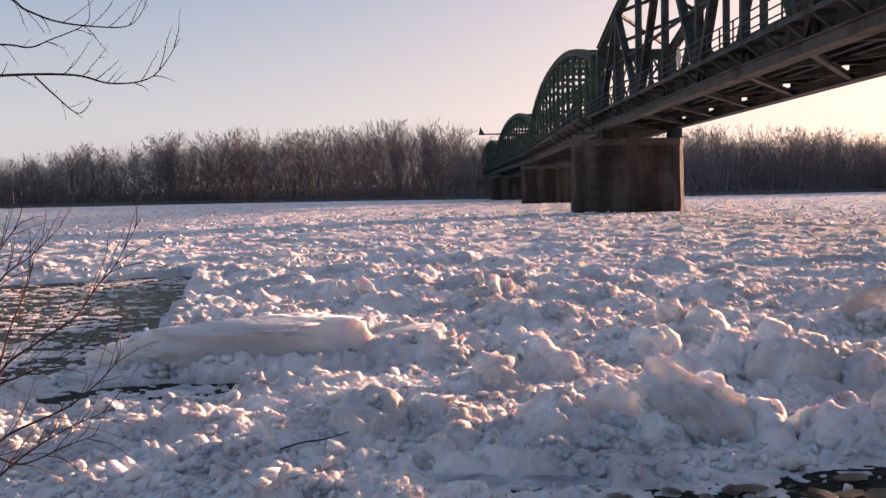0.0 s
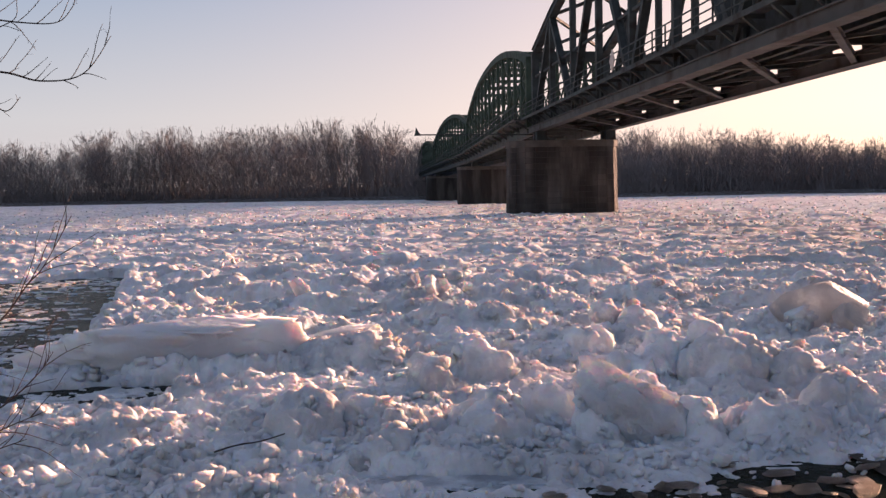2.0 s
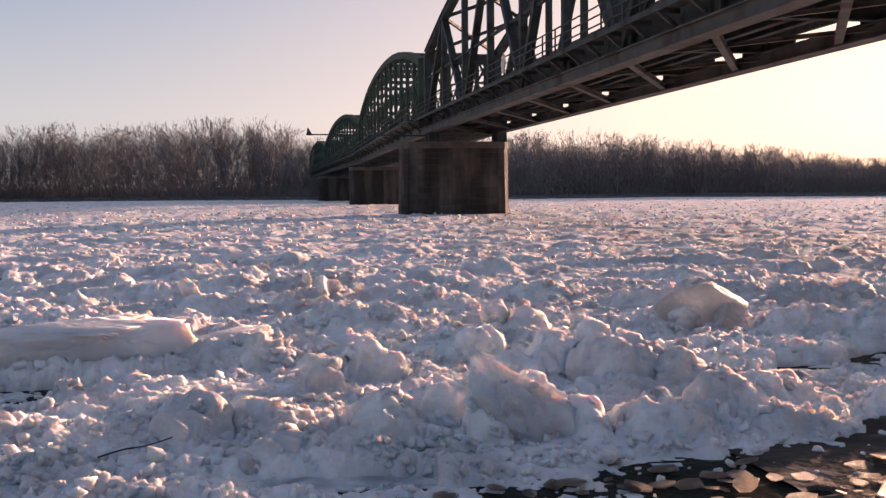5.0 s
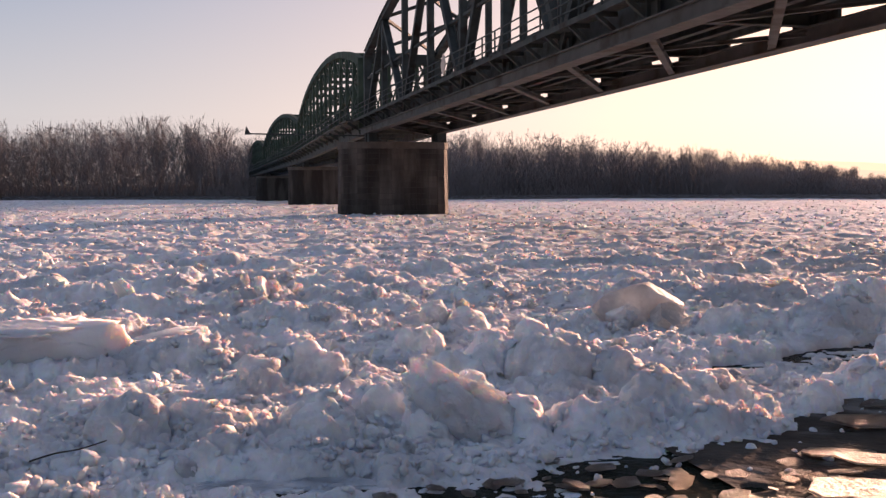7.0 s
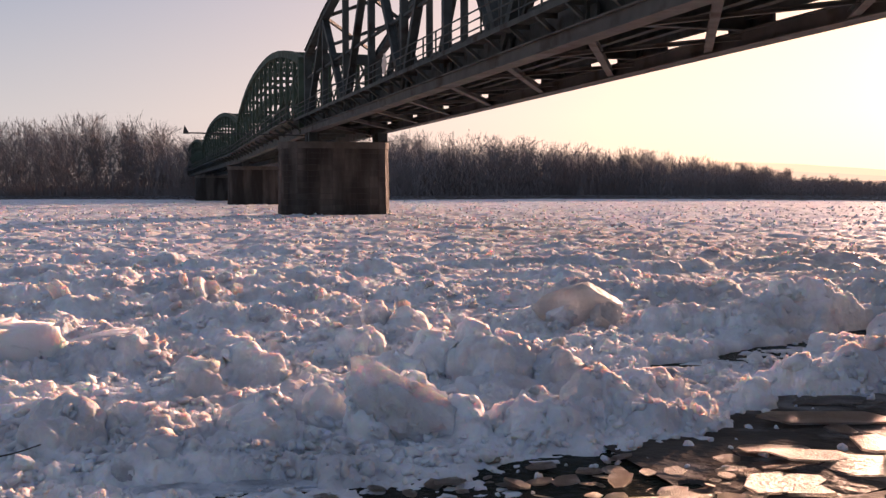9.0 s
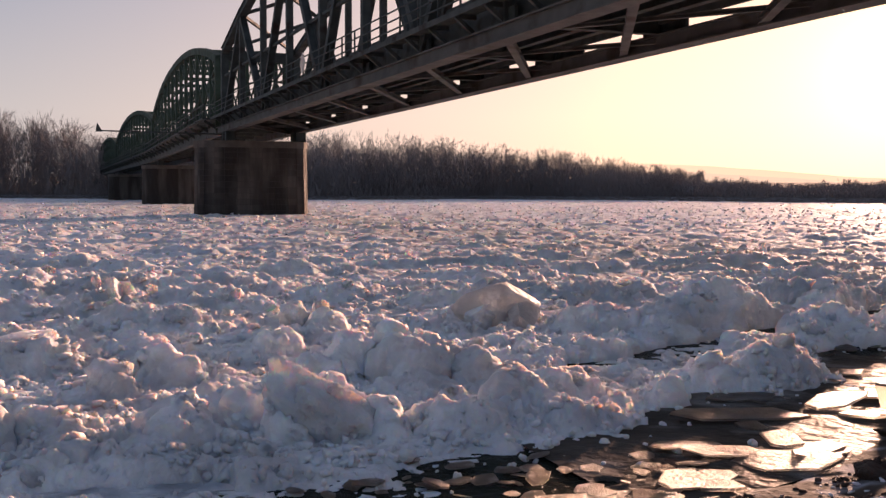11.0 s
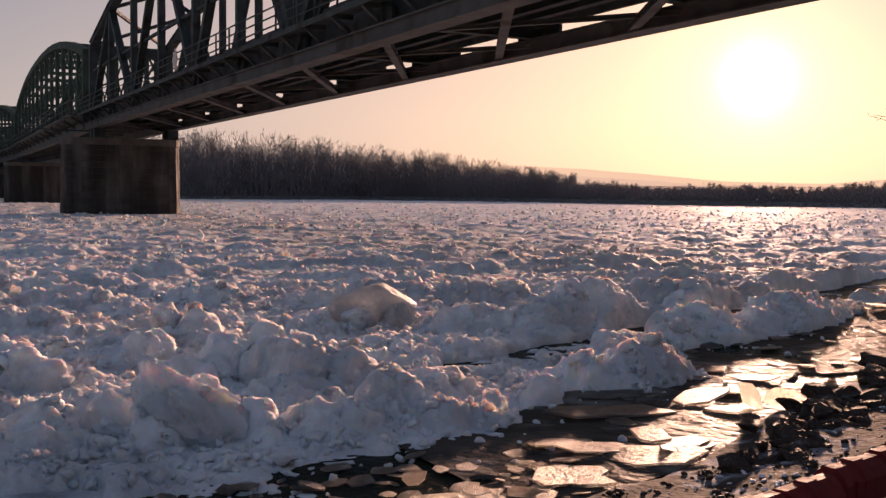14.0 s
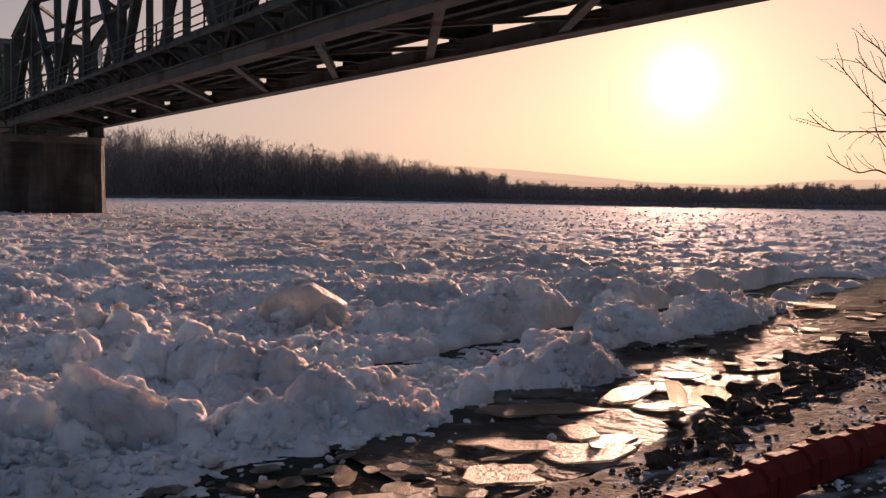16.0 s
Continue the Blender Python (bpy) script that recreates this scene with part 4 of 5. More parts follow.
PALE = shape_mesh("ice_block", rough_lump(907, 0.26, (1.0, 0.62, 0.58), 4, 2), ICE, True)
put(PALE, "ice_block", (1.66, 7.05, 0.24), 0.78, -14, (0, 40), "big pale lump of packed snowy ice", "ice block", stretch=(1, 1, 1))
put(PALE, "ice_block", (4.78, 12.05, 0.20), 0.62, 60, (10, 5), "snow-crusted lump of ice beside a glassy block", "ice block")
put(CHUNKS[2], "ice_block", (0.38, 8.95, 0.20), 0.36, 30, (0, 0), "rounded knob of snowy ice", "ice block")
put(CHUNKS[5], "ice_block", (2.5, 11.9, 0.32), 0.42, 80, (0, 0), "rounded knob of snowy ice on a ridge", "ice block")
put(SHARDS[1], "ice_block", (0.75, 15.2, 0.38), 0.60, 70, (75, 10), "upright sunlit slab of ice", "ice block")
put(SHARDS[3], "ice_block", (-1.2, 18.8, 0.34), 0.42, 20, (70, 25), "upright pointed slab of ice", "ice block")
FLOE = shape_mesh("ice_floe", rough_lump(915, 0.27, (1.0, 0.36, 0.26), 5, 8), ICE, True)
put(FLOE, "ice_floe", (-1.95, 10.45, 0.20), 2.5, 7, (-6, 2), "long thick floe of snowy ice with a smooth steep side", "ice floe", stretch=(1, 1, 1.3))
put(FLOE, "ice_floe", (-0.5, 11.1, 0.20), 1.15, 24, (-6, -2), "broken floe heaved up behind a longer one", "ice floe")
for dx, dy, size, turn, lean in ((0.1, 0.3, 0.42, 20, 80), (-0.25, 0.5, 0.36, 100, 70), (0.3, -0.2, 0.3, 60, 62), (-0.1, -0.5, 0.34, 140, 75), (0.5, 0.4, 0.28, 10, 66), (-0.4, -0.1, 0.26, 45, 80)):
    x, y = 0.75 + dx, 15.0 + dy
    put(SHARDS[int(size * 50) % 8], "ice_shard", (x, y, ice_top(x, y) + 0.3 * size), size, turn, (lean, 12), "broken shard of ice standing up from the pack", "ice shard", "upright ice shards")
put(SHARDS[5], "ice_block", (-1.1, 15.0, 0.40), 0.60, 130, (65, -20), "leaning pale slab of ice", "ice block")

# thin plates on the water along the bank
for x, y, z, size, turn, lean, st in ((4.75, 6.75, 0.05, 1.5, -8, (3, 3), (1.1, 0.55, 1)), (5.9, 6.95, 0.05, 1.2, 20, (2, -3), (1, 0.6, 1)),
                                      (3.9, 6.1, 0.03, 0.9, 15, (-5, 4), (1, 0.8, 1)), 
                                      (4.3, 5.5, 0.04, 1.1, -30, (3, -4), (1, 0.8, 1)), (13.2, 11.4, 0.08, 1.7, 20, (2, 4), (1, 0.8, 1)),
                                      (5.85, 6.35, 0.16, 0.55, 70, (70, 15), (1, 1, 1)), (6.1, 6.25, 0.12, 0.5, 110, (55, 10), (1, 1, 1)),
                                      (7.9, 7.6, 0.10, 0.7, 40, (20, 8), (1, 0.8, 1)), (5.3, 7.4, 0.03, 1.1, 0, (1, 1), (1, 0.6, 1)),
                                      ):
    put(PLATES[int(size * 50) % 8], "ice_plate", (x, y, z), size * 0.8, turn, lean, "thin clear plate of ice lying on dark water", "ice plate", "thin ice plates", (st[0], st[1], 0.5))
for x, y, z, size, turn, lean in ((2.75, 5.1, 0.02, 1.1, 10, (3, 3)), (3.5, 5.35, 0.03, 0.9, 25, (3, 3)), (4.0, 5.8, 0.05, 0.7, -12, (5, 5)), (4.6, 5.6, 0.04, 0.7, 18, (4, 4)), (2.1, 4.9, 0.03, 1.0, 30, (3, 3))):
    put(PLATES[int(size * 50) % 8], "ice_plate", (x, y, z), size, turn, lean, "large thin grey plate of ice at the bank", "ice plate", "thin ice plates", (1, 0.62, 0.45))
for i in range(45):
    x = g.uniform(1.2, 3.6)
    y = g.uniform(5.0, 6.15)
    put(PLATES[i % 8], "ice_plate", (x, y, 0.01 + g.uniform(0, 0.03)), g.uniform(0.08, 0.28), g.uniform(0, 360), (g.gauss(0, 6), g.gauss(0, 6)),
        "small clear plate of ice crowded at the floe edge", "ice plate", "thin ice plates")
for i in range(95):
    x = g.uniform(0.5, 14)
    y = g.uniform(float(shore_y(np.array(x))) + 0.15, float(edge_y(np.array(x))) + 0.25)
    put(PLATES[i % 8], "ice_plate", (x, y, 0.012 + g.uniform(0, 0.03)), g.uniform(0.12, 0.5) * (1 if x > 3.3 else 0.45), g.uniform(0, 360), (g.gauss(0, 3.5), g.gauss(0, 3.5)),
        "thin clear plate of ice lying on dark water", "ice plate", "thin ice plates")

# skim ice: a thin rough film frozen over the quiet water along the bank, with open holes
sx = np.linspace(2.9, 16, 330)
sk = np.linspace(0, 1, 60)
SX, SK = np.meshgrid(sx, sk)
lo_y, hi_y = shore_y(SX) + 0.05, edge_y(SX) + 0.3
SY = lo_y + (hi_y - lo_y) * SK
film = fbm(SX * 1.1, SY * 1.1, 501, 3)
SZ = np.where(film > 0.41 - 0.10 * smooth01(SX, 3.5, 6), 0.010 + 0.03 * (fbm(SX * 3.5, SY * 3.5, 505, 3) - 0.35), -0.02)
tagged(grid_object("skim_ice", SX, SY, SZ, SKIM), "thin rough grey film of ice over quiet water", "ice", kind="stuff")

# brash: small bits of ice that float in the leads
vs, fs = [], []
for i in range(1780):
    lead = g.choice(LEADS[:1] * 5 + LEADS)
    k = g.randrange(len(lead) - 1)
    (x0, y0, w0), (x1, y1, w1) = lead[k], lead[k + 1]
    t = g.random()
    x, y = x0 + (x1 - x0) * t + g.gauss(0, 0.6) * (w0 + w1) / 2, y0 + (y1 - y0) * t + g.gauss(0, 0.6) * (w0 + w1) / 2
    if i > 1700:
        x = g.uniform(-1.5, 9)
        y = g.uniform(float(shore_y(np.array(x))) + 0.4, float(edge_y(np.array(x))) + 0.2)
    rad, n = 0.025 + 0.16 * g.random() ** 2.5 * (1 if i <= 1700 else 0.6), g.randrange(7, 10)
    hgt, b = g.uniform(0.004, 0.02), len(vs)
    for zz, kk in ((-0.02, 1), (hgt, 0.85)):
        for j in range(n):
            an = 6.2832 * j / n + 0.4 * i
            q = rad * kk * (0.7 + 0.3 * math.sin(j * 2.3 + i) + 0.2 * math.sin(j * 5.1 + 3 * i))
            vs.append((x + q * math.cos(an) * 1.4, y + q * math.sin(an), zz))
    fs += [(b + j, b + (j + 1) % n, b + n + (j + 1) % n, b + n + j) for j in range(n)] + [tuple(range(b + n, b + 2 * n))]
tagged(mesh_object("brash_ice", vs, fs, ICE), "small bits of broken ice floating on dark water", "ice", kind="stuff")

# crumbled bits of snow ice along the open edge
cg = random.Random(77)
SMALL = [shape_mesh("crumb", rough_lump(500 + i, 0.3, (1, 0.75, 0.5), 2, 1), ICE, True) for i in range(5)]
cv, cf = [], []
for i in range(1700):
    x = cg.uniform(-2.6, 13)
    y = float(edge_y(np.array(x))) + cg.gauss(0.12, 0.28)
    if i % 3 == 0:
        a_, r_ = cg.uniform(-20, 50), 6.3 * math.exp(cg.uniform(0, 0.8))
        x, y = r_ * math.sin(radians(a_)), r_ * math.cos(radians(a_))
    if y < float(shore_y(np.array(x))) + 0.3:
        continue
    z = ice_top(x, y)
    if z < 0.02 and cg.random() < 0.8:
        continue
    z = max(z, 0.0)
    s = 0.025 + 0.07 * cg.random() ** 2
    m = Matrix.Translation((x, y, z + s * 0.15)) @ pose(0, 0, 0, cg.uniform(0, 360), cg.uniform(0, 360), cg.uniform(0, 360))
    b = len(cv)
    src = SMALL[i % 5]
    cv.extend(m @ (v.co * s) for v in src.vertices)
    cf.extend(tuple(b + k for k in p.vertices) for p in src.polygons)
tagged(mesh_object("ice_crumbs", cv, cf, ICE, smooth=True), "crumbled bits of snowy ice along the floe edge", "ice", kind="stuff")

# ---- rocks along the bank, and what lies there ----
def bank_z(x, y):
    o = y - float(shore_y(np.array(float(x))))
    return float(np.interp(o, [-30, -6, -3, -1.2, 0.0, 0.45], [0.9, 0.30, 0.22, 0.16, 0.03, -0.2]))


def jagged(seed):
    """An angular broken stone about one metre long: the hull of scattered points, its edges knocked off."""
    gg = random.Random(seed)
    bm = bmesh.new()
    for _ in range(16):
        d = Vector((gg.gauss(0, 1), gg.gauss(0, 1), gg.gauss(0, 1))).normalized()
        bm.verts.new(Vector((d.x * 0.55, d.y * 0.38, d.z * 0.24)) * gg.uniform(0.55, 1.0))
    hull = bmesh.ops.convex_hull(bm, input=bm.verts)
    bmesh.ops.delete(bm, geom=[v for v in hull["geom_interior"] if isinstance(v, bmesh.types.BMVert)], context='VERTS')
    bmesh.ops.bevel(bm, geom=list(bm.edges), offset=0.010, segments=1, affect='EDGES')
    bmesh.ops.triangulate(bm, faces=bm.faces)
    bmesh.ops.subdivide_edges(bm, edges=list(bm.edges), cuts=1, use_grid_fill=True)
    off = Vector((seed * 3.1, 0, 0))
    for v in bm.verts:
        v.co += Vector((noise.noise(v.co * 7 + off), noise.noise(v.co * 7 - off), noise.noise(v.co * 9 + off))) * 0.060
    return bm


ROCKS = [shape_mesh("rock", jagged(400 + i), ROCK, False) for i in range(7)]
i = 0
for x0, y0, x1, y1, n, size, wide in ((4.5, 4.75, 5.5, 5.35, 22, 0.40, 0.14), (5.4, 5.3, 6.9, 6.15, 44, 0.42, 0.18), (6.8, 6.1, 9.0, 7.15, 46, 0.46, 0.20), (8.8, 7.1, 13.5, 9.1, 40, 0.60, 0.26), (-4.4, 6.6, -2.8, 5.9, 5, 0.6, 0.2)):
    for k in range(n):
        q = (k + g.random()) / n
        x, y = x0 + (x1 - x0) * q + g.gauss(0, 0.12), y0 + (y1 - y0) * q + g.gauss(0, wide)
        s = size * g.uniform(0.35, 1.15)
        put(ROCKS[i % 7], "rock", (x, y, 0.02 + 0.07 * g.random() + 0.04 * s), s, g.uniform(0, 360), (g.gauss(0, 16), g.gauss(0, 16)),
            "dark wet riprap stone at the water's edge", "rock", "bank stones")
        i += 1


def strewn(name, label, mat, count, smallest, largest, seed, snow):
    """Pebbles or bits of crusted snow strewn over the bank."""
    gg = random.Random(seed)
    protos = [as_arrays(rough_lump(seed + k, 0.35, (1, 0.8, 0.55 if not snow else 0.4), 2, 2)) for k in range(6)]
    lv, lf, n = [], [], 0
    while len(lv) < count:
        x = gg.uniform(2.2, 9.5)
        y = float(shore_y(np.array(x))) - 0.1 - 2.6 * gg.random()
        patch = float(fbm(np.array([x * 1.6]), np.array([y * 1.6]), 611, 3)[0])
        if (patch > 0.52) != snow and gg.random() < 0.85:
            continue
        v, q = protos[len(lv) % 6]
        sz = smallest + (largest - smallest) * gg.random() ** 2
        e = np.array(Euler((gg.gauss(0, .3), gg.gauss(0, .3), gg.uniform(0, 6.28))).to_matrix())
        lv.append((v * sz) @ e.T + np.array([x, y, bank_z(x, y) + 0.10 * (float(fbm(np.array([x * 1.5]), np.array([y * 1.5]), 83, 4)[0]) - 0.5) + 0.1 * sz]))
        lf.append(q + n)
        n += len(v)
    ob = joined(name, np.concatenate(lv), np.concatenate(lf), label, False)
    ob.data.materials[0] = mat
    ob["category"] = "ground"
    return ob


def red_barrier(start, end, count):
    """A row of linked moulded plastic segments that lies on the bank."""
    t = thing("plastic_barrier", "red segmented plastic barrier lying on the snowy bank", "barrier")
    a, b = Vector(start), Vector(end)
    d = (b - a).normalized()
    L = (b - a).length / count
    side = d.cross(Vector((0, 0, 1))).normalized()
    for k in range(count):
        p = a.lerp(b, k / count) + side * 0.03 * math.sin(k * 0.9)
        sag = Vector((0, 0, 0.012 * math.sin(k * 1.7)))
        bm = bmesh.new()
        prof = [(-0.10, 0.0), (-0.10, 0.12), (-0.07, 0.17), (-0.03, 0.20), (0.03, 0.20), (0.07, 0.17), (0.10, 0.12), (0.10, 0.0)]
        rings = []
        for q, grow in ((0.0, 0.80), (0.05, 0.86), (0.07, 1.0), (0.40, 1.0), (0.42, 1.05), (0.60, 1.05), (0.62, 1.0), (0.93, 1.0), (0.95, 0.86), (1.0, 0.80)):
            rings.append([bm.verts.new(p + sag + d * (L * q) + side * (x * grow) + Vector((0, 0, z * grow))) for x, z in prof])
        for lo, hi in zip(rings[:-1], rings[1:]):
            for i in range(len(prof)):
                j = (i + 1) % len(prof)
                bm.faces.new((lo[i], lo[j], hi[j], hi[i]))
        bm.faces.new(rings[0])
        bm.faces.new(list(reversed(rings[-1])))
        bmesh.ops.recalc_face_normals(bm, faces=bm.faces)
        seg = part("segment", bm, RED, t)
        for s in (-1, 1):
            c = p + sag + d * (L * 0.22) + side * (0.10 * s) + Vector((0, 0, 0.08))
            bar("rib", c, c + d * 0.05, 0.02, 0.11, RED, seg)
    return t


strewn("gravel", "dark wet gravel strewn over the frozen bank", ROCK, 1300, 0.015, 0.06, 641, False)
strewn("snow_crust", "crumbled crust of old snow on the bank", SNOW, 1500, 0.012, 0.05, 653, True)
red_barrier((2.1, 3.28, 0.165), (7.3, 4.66, 0.19), 11)


# ---- trees and shrub beside the camera ----
def tube_geometry(points, r0, r1, sides=5):
    vs, fs = [], []
    n = len(points)
    for i, p in enumerate(points):
        d = (points[min(i + 1, n - 1)] - points[max(i - 1, 0)]).normalized()
        s = d.cross(Vector((0.21, 0.37, 0.9))).normalized()
        t = d.cross(s)
        r = r0 + (r1 - r0) * i / (n - 1)
        for k in range(sides):
            an = 6.2832 * k / sides
            vs.append(p + (s * math.cos(an) + t * math.sin(an)) * r)
    for i in range(n - 1):
        for k in range(sides):
            a, b = i * sides + k, i * sides + (k + 1) % sides
            fs.append((a, b, b + sides, a + sides))
    fs.append(tuple(range(sides - 1, -1, -1)))
    fs.append(tuple(range((n - 1) * sides, n * sides)))
    return vs, fs


def smooth_line(pts, k=6):
    out = []
    for i in range(len(pts) - 1):
        p0, p1, p2, p3 = pts[max(i - 1, 0)], pts[i], pts[i + 1], pts[min(i + 2, len(pts) - 1)]
        for j in range(k):
            t = j / k
            out.append(0.5 * ((2 * p1) + (p2 - p0) * t + (2 * p0 - 5 * p1 + 4 * p2 - p3) * t * t + (3 * p1 - p0 - 3 * p2 + p3) * t ** 3))
    return out + [pts[-1]]


def high(az_, el, r):
    return spot(az_, r, EYE_Z + r * math.tan(radians(el)))


def limb(parent, line, r0, r1, mat, twigs, twig_len, seed, upward=0.7):
    """One branch with its curved side twigs and buds."""
    gg = random.Random(seed)
    pts = smooth_line(line)
    vs, fs = tube_geometry(pts, r0, r1)
    ob = mesh_object("limb", vs, fs, mat, parent, smooth=True)
    tv, tf = [], []

    def add(line_, a, b):
        v, q = tube_geometry(line_, a, b, 4)
        tf.extend(tuple(i + len(tv) for i in fc) for fc in q)
        tv.extend(v)
    for k in range(twigs):
        s = 0.12 + 0.86 * (k + gg.random()) / twigs
        i = min(int(s * (len(pts) - 1)), len(pts) - 2)
        d = (pts[i + 1] - pts[i]).normalized()
        across = d.cross(Vector((0, 0, 1))).normalized() * gg.uniform(-0.5, 0.5)
        sign = 1 if gg.random() < 0.75 else -0.7
        q, dd, L = pts[i], (d * 0.8 + Vector((0, 0, sign)) * upward + across).normalized(), twig_len * gg.uniform(0.35, 1.1)
        line_ = [q]
        for _ in range(6):
            q = q + dd * L / 6
            dd = (dd + Vector((gg.gauss(0, .12), gg.gauss(0, .12), 0.10 * sign + gg.gauss(0, .08)))).normalized()
            line_.append(q)
            if gg.random() < 0.5:
                bd = (dd + Vector((gg.gauss(0, .6), gg.gauss(0, .6), gg.gauss(0, .6)))).normalized()
                add([q, q + bd * L * 0.05, q + bd * L * gg.uniform(0.07, 0.16)], r1 * 0.9, r1 * 0.35)
        add(line_, max(r1 * 1.1, r0 * 0.28), r1 * 0.6)
        mesh_object("twig", tv, tf, mat, ob)
        tv.clear()
        tf.clear()
    return ob


R0 = 5.2
left_tree = thing("tree", "leafless tree with thin budding branches on the bank", "tree", "bank trees")
base = spot(-33, R0)
root = Vector((base.x, base.y, bank_z(base.x, base.y) - 0.1))
tv, tf = tube_geometry(smooth_line([root, root + Vector((0.02, 0, 1.0)), root + Vector((-0.06, 0.05, 2.2)), root + Vector((-0.15, 0.1, 3.6))]), 0.09, 0.04, 8)
mesh_object("trunk", tv, tf, TWIG, left_tree, smooth=True)
stem = root + Vector((-0.04, 0.03, 1.75))
limb(left_tree, [stem, high(-27, 5.6, R0), high(-22.2, 6.2, R0), high(-18.8, 6.3, R0), high(-16.9, 5.9, R0), high(-14.9, 6.3, R0), high(-13.5, 8.2, R0)], 0.009, 0.0016, TWIG, 17, 0.20, 1)
limb(left_tree, [high(-20.6, 6.2, R0), high(-19.6, 5.2, R0), high(-18.6, 4.4, R0), high(-17.9, 5.1, R0)], 0.005, 0.0014, TWIG, 5, 0.09, 2)
limb(left_tree, [stem + Vector((0, 0, 0.3)), high(-26, 8.5, R0), high(-22.1, 9.9, R0), high(-20.9, 9.4, R0), high(-19.5, 8.9, R0), high(-17.6, 8.7, R0), high(-16.0, 8.8, R0), high(-15.2, 9.7, R0)], 0.008, 0.0016, TWIG, 12, 0.20, 3)
limb(left_tree, [stem + Vector((0, 0, 0.1)), high(-26, 7.4, R0), high(-22.1, 7.7, R0), high(-20.8, 7.6, R0), high(-19.8, 8.0, R0), high(-18.1, 8.8, R0), high(-17.9, 9.6, R0)], 0.006, 0.0015, TWIG, 8, 0.14, 4)
limb(left_tree, [stem + Vector((0, 0, 0.4)), high(-26, 9.2, R0), high(-21.5, 10.6, R0), high(-18, 11.2, R0), high(-15, 11.0, R0)], 0.008, 0.0018, TWIG, 10, 0.18, 6)

R1 = 4.6
shrub = thing("shrub", "leafless reddish-brown shrub at the water's edge", "shrub")
base = spot(-25.5, R1)
root = Vector((base.x, base.y, bank_z(base.x, base.y) - 0.05))
for k, line in enumerate((((-22.8, -8.5), (-21.1, -7.1), (-19.2, -5.9), (-17.9, -4.2), (-17.1, -3.3), (-15.7, -0.8)),
                          ((-22.9, -11.7), (-19.6, -10.3), (-17.7, -8.8), (-16.8, -7.6)),
                          ((-23, -13.4), (-20.2, -11.6), (-17.2, -10.5)),
                          ((-23.6, -6.5), (-22.6, -3.9), (-21.0, -2.6), (-19.6, -1.2)),
                          ((-23.8, -5.0), (-22.5, -2.3), (-21.4, -0.9)),
                          ((-23.5, -9.5), (-21.8, -8.6), (-20.0, -7.9), (-16.0, -6.0)),
                          ((-23.3, -10.0), (-22.3, -6.5), (-21.4, -4.4), (-21.0, -3.0)),
                          ((-23.6, -12.4), (-21.9, -12.9), (-19.7, -12.2), (-18.2, -11.8)))):
    rk = R1 + 0.12 * math.sin(k * 2.4)
    limb(shrub, [root, root.lerp(high(*line[0], rk), 0.6) + Vector((0, 0, 0.05))] + [high(a_, e_, rk) for a_, e_ in line], 0.008, 0.0014, REDTWIG, 16, 0.26, 30 + k, 0.55)

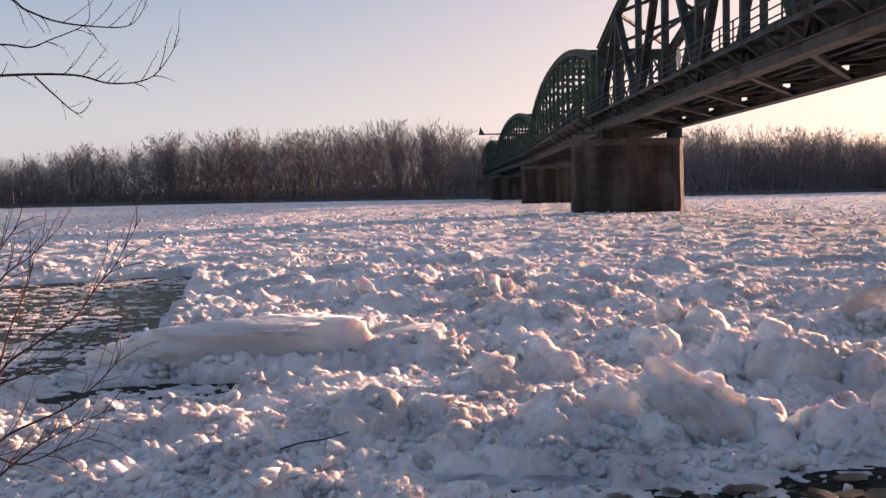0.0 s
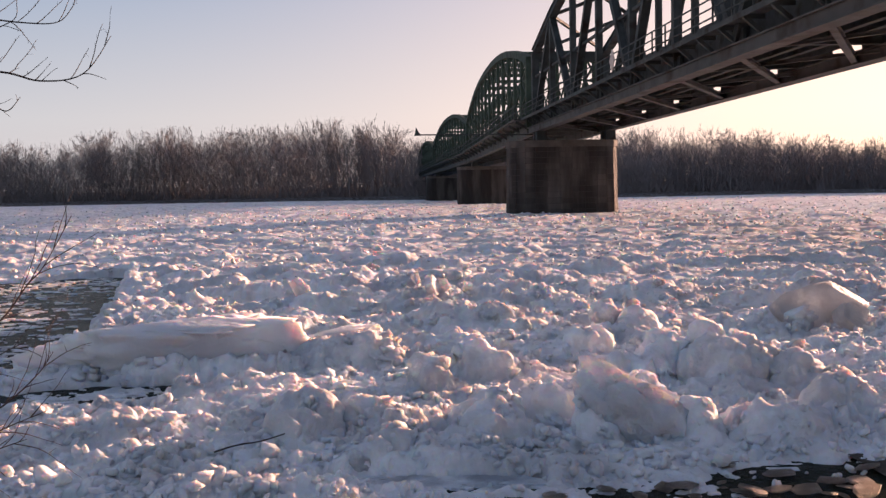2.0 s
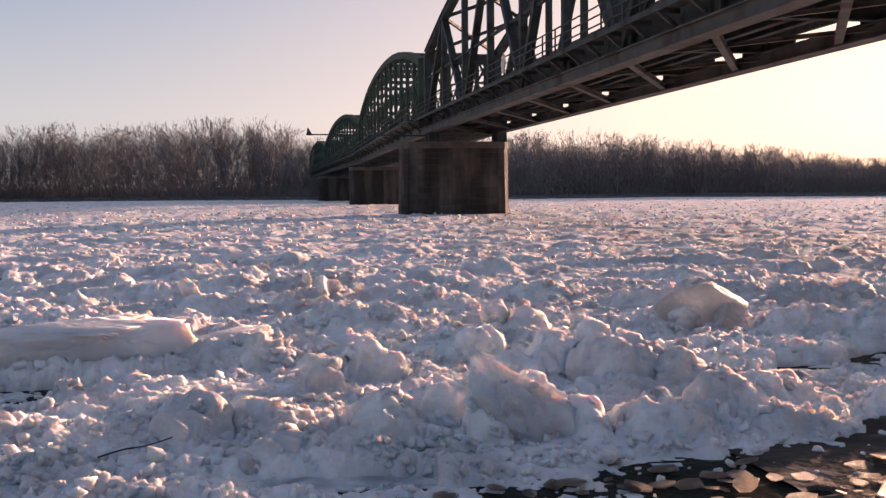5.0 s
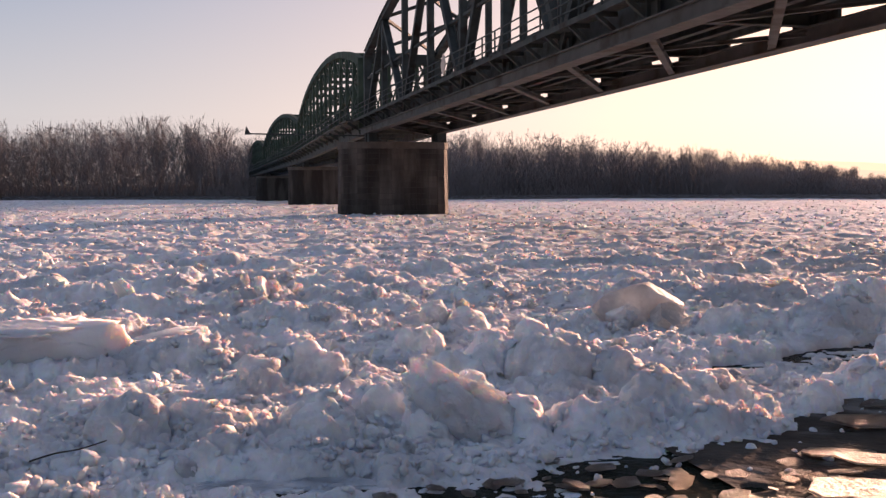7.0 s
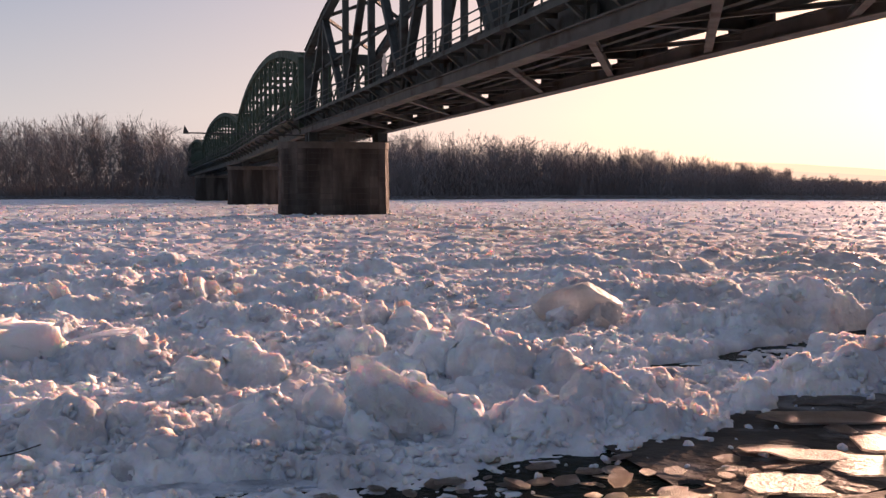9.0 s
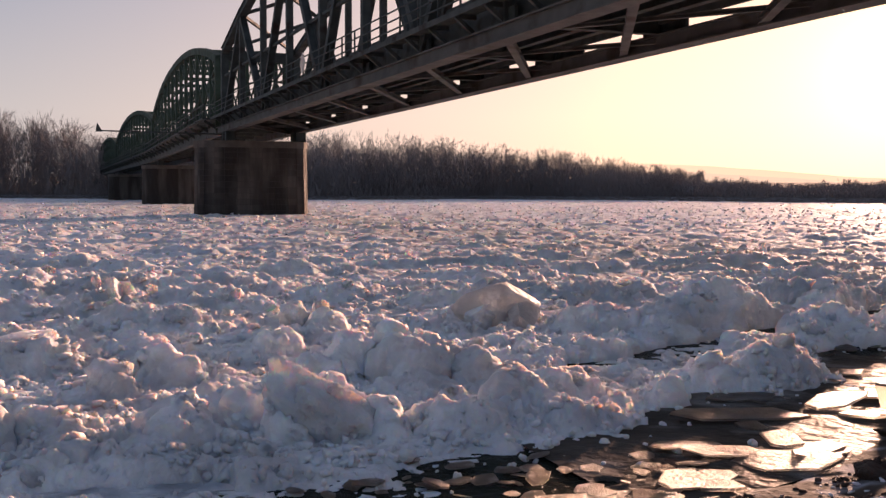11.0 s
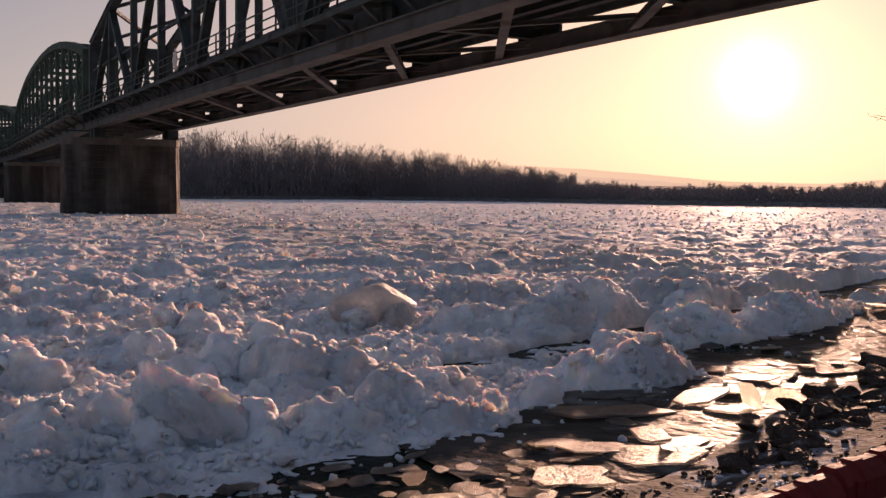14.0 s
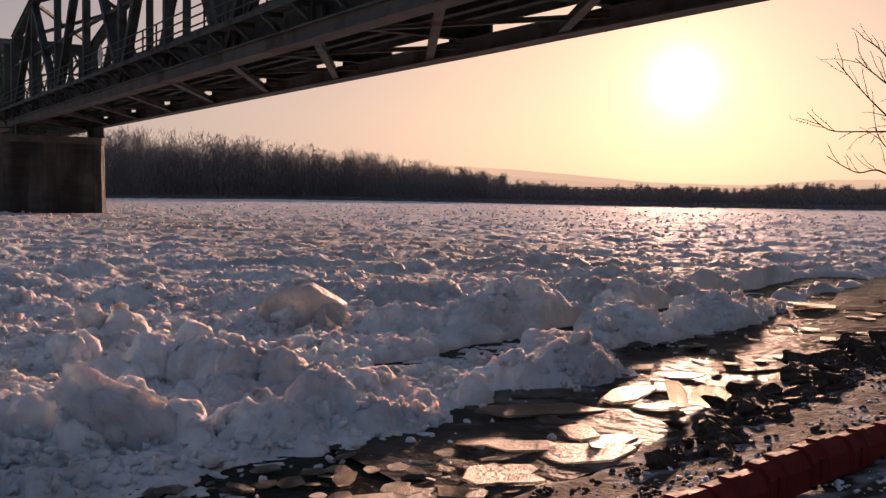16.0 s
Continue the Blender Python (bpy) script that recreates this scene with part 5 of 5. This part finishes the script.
R2 = 7.0
right_tree = thing("tree", "leafless budding tree beside the water under the sun", "tree", "bank trees")
base = spot(60, R2)
root = Vector((base.x, base.y, bank_z(base.x, base.y) - 0.1))
tv, tf = tube_geometry(smooth_line([root, root + Vector((0, 0.03, 0.9)), root + Vector((-0.05, 0.0, 1.9)), root + Vector((0.1, 0.1, 3.4))]), 0.10, 0.04, 8)
mesh_object("trunk", tv, tf, TWIG, right_tree, smooth=True)
stem = root + Vector((-0.03, 0, 1.3))
for k, line in enumerate((((55, 2.4), (52.4, 3.3), (50.6, 3.4), (48.9, 3.5), (47.8, 4.4)), ((54.5, 3.2), (52.4, 3.6), (51.4, 4.3), (50.1, 5.7), (49.1, 6.9)),
                          ((55, 4.2), (52.4, 5.1), (50.8, 6.3), (50.0, 7.0)), ((55, 0.6), (52.5, 0.9), (51.2, 1.5), (50.2, 1.4), (48.8, 2.2)),
                          ((55.2, 6.2), (52.3, 6.4), (51.0, 7.5), (50.3, 8.0)), ((55, 1.8), (53, 2.0), (51.6, 2.6), (51.0, 3.6)), ((55, 3.0), (53.2, 4.2), (51.9, 5.6), (51.7, 6.6)))):
    rk = R2 + 0.15 * math.sin(k * 2.1)
    limb(right_tree, [stem + Vector((0, 0, 0.12 * k))] + [high(a_ + 0.9, e_, rk) for a_, e_ in line], 0.009, 0.0022, TWIG, 10, 0.22, 60 + k, 0.5)

# ---- small things ----
stick = thing("stick", "thin dark stick lying on the ice", "stick")
p0, p1 = Vector((-1.02, 6.45, 0)), Vector((-0.60, 6.80, 0))
line = [p0.lerp(p1, t) for t in (0, 0.3, 0.6, 1)]
top_z = [ice_top(p.x, p.y) for p in line]
line = [Vector((p.x, p.y, sum(top_z) / 4 + 0.07 + 0.3 * (z_ - sum(top_z) / 4))) for p, z_ in zip(line, top_z)]
tv, tf = tube_geometry(smooth_line(line, 3), 0.006, 0.004)
mesh_object("rod", tv, tf, TWIG, stick)

sign = thing("diamond_sign", "pale diamond-shaped navigation board on the bridge railing", "sign")
c = on(49.2, 11.52, 7.68)
mesh_object("board", [c + UA * a_ + Vector((0, 0, b_)) + VA * w for w in (-0.02, 0.02) for a_, b_ in ((-.5, 0), (0, -.52), (.5, 0), (0, .52))],
            [(0, 1, 2, 3), (7, 6, 5, 4), (0, 4, 5, 1), (1, 5, 6, 2), (2, 6, 7, 3), (3, 7, 4, 0)], SIGN, sign)
bar("bracket", c + Vector((0, 0, -0.62)) + VA * 0.05, c + Vector((0, 0, 0.4)) + VA * 0.05, 0.05, 0.05, STEEL, sign, up=VA)

boom = thing("radar_reflector", "small radar reflector on a long thin boom from the bridge", "radar reflector")
bar("boom", on(78, 13.5, 5.85), on(78, 4.1, 5.95), 0.09, 0.09, STEEL, boom)
tip = on(78, 3.9, 6.1)
mesh_object("reflector", [tip + Vector((0, 0, -.22)) - VA * .22, tip + Vector((0, 0, -.22)) + VA * .26, tip + Vector((0, 0, .40)) - VA * .1, tip + UA * .3],
            [(0, 1, 2), (0, 3, 1), (1, 3, 2), (2, 3, 0)], STEEL, boom)
bar("stay", on(78, 12.3, 7.1), on(78, 7.5, 5.93), 0.03, 0.03, STEEL, boom)

plank = thing("plank", "weathered plank leaning against a bridge pier", "plank")
bar("board", on(145.6, 16.0, 4.6), on(144.9, 17.3, 1.9), 0.22, 0.06, PLANK, plank)
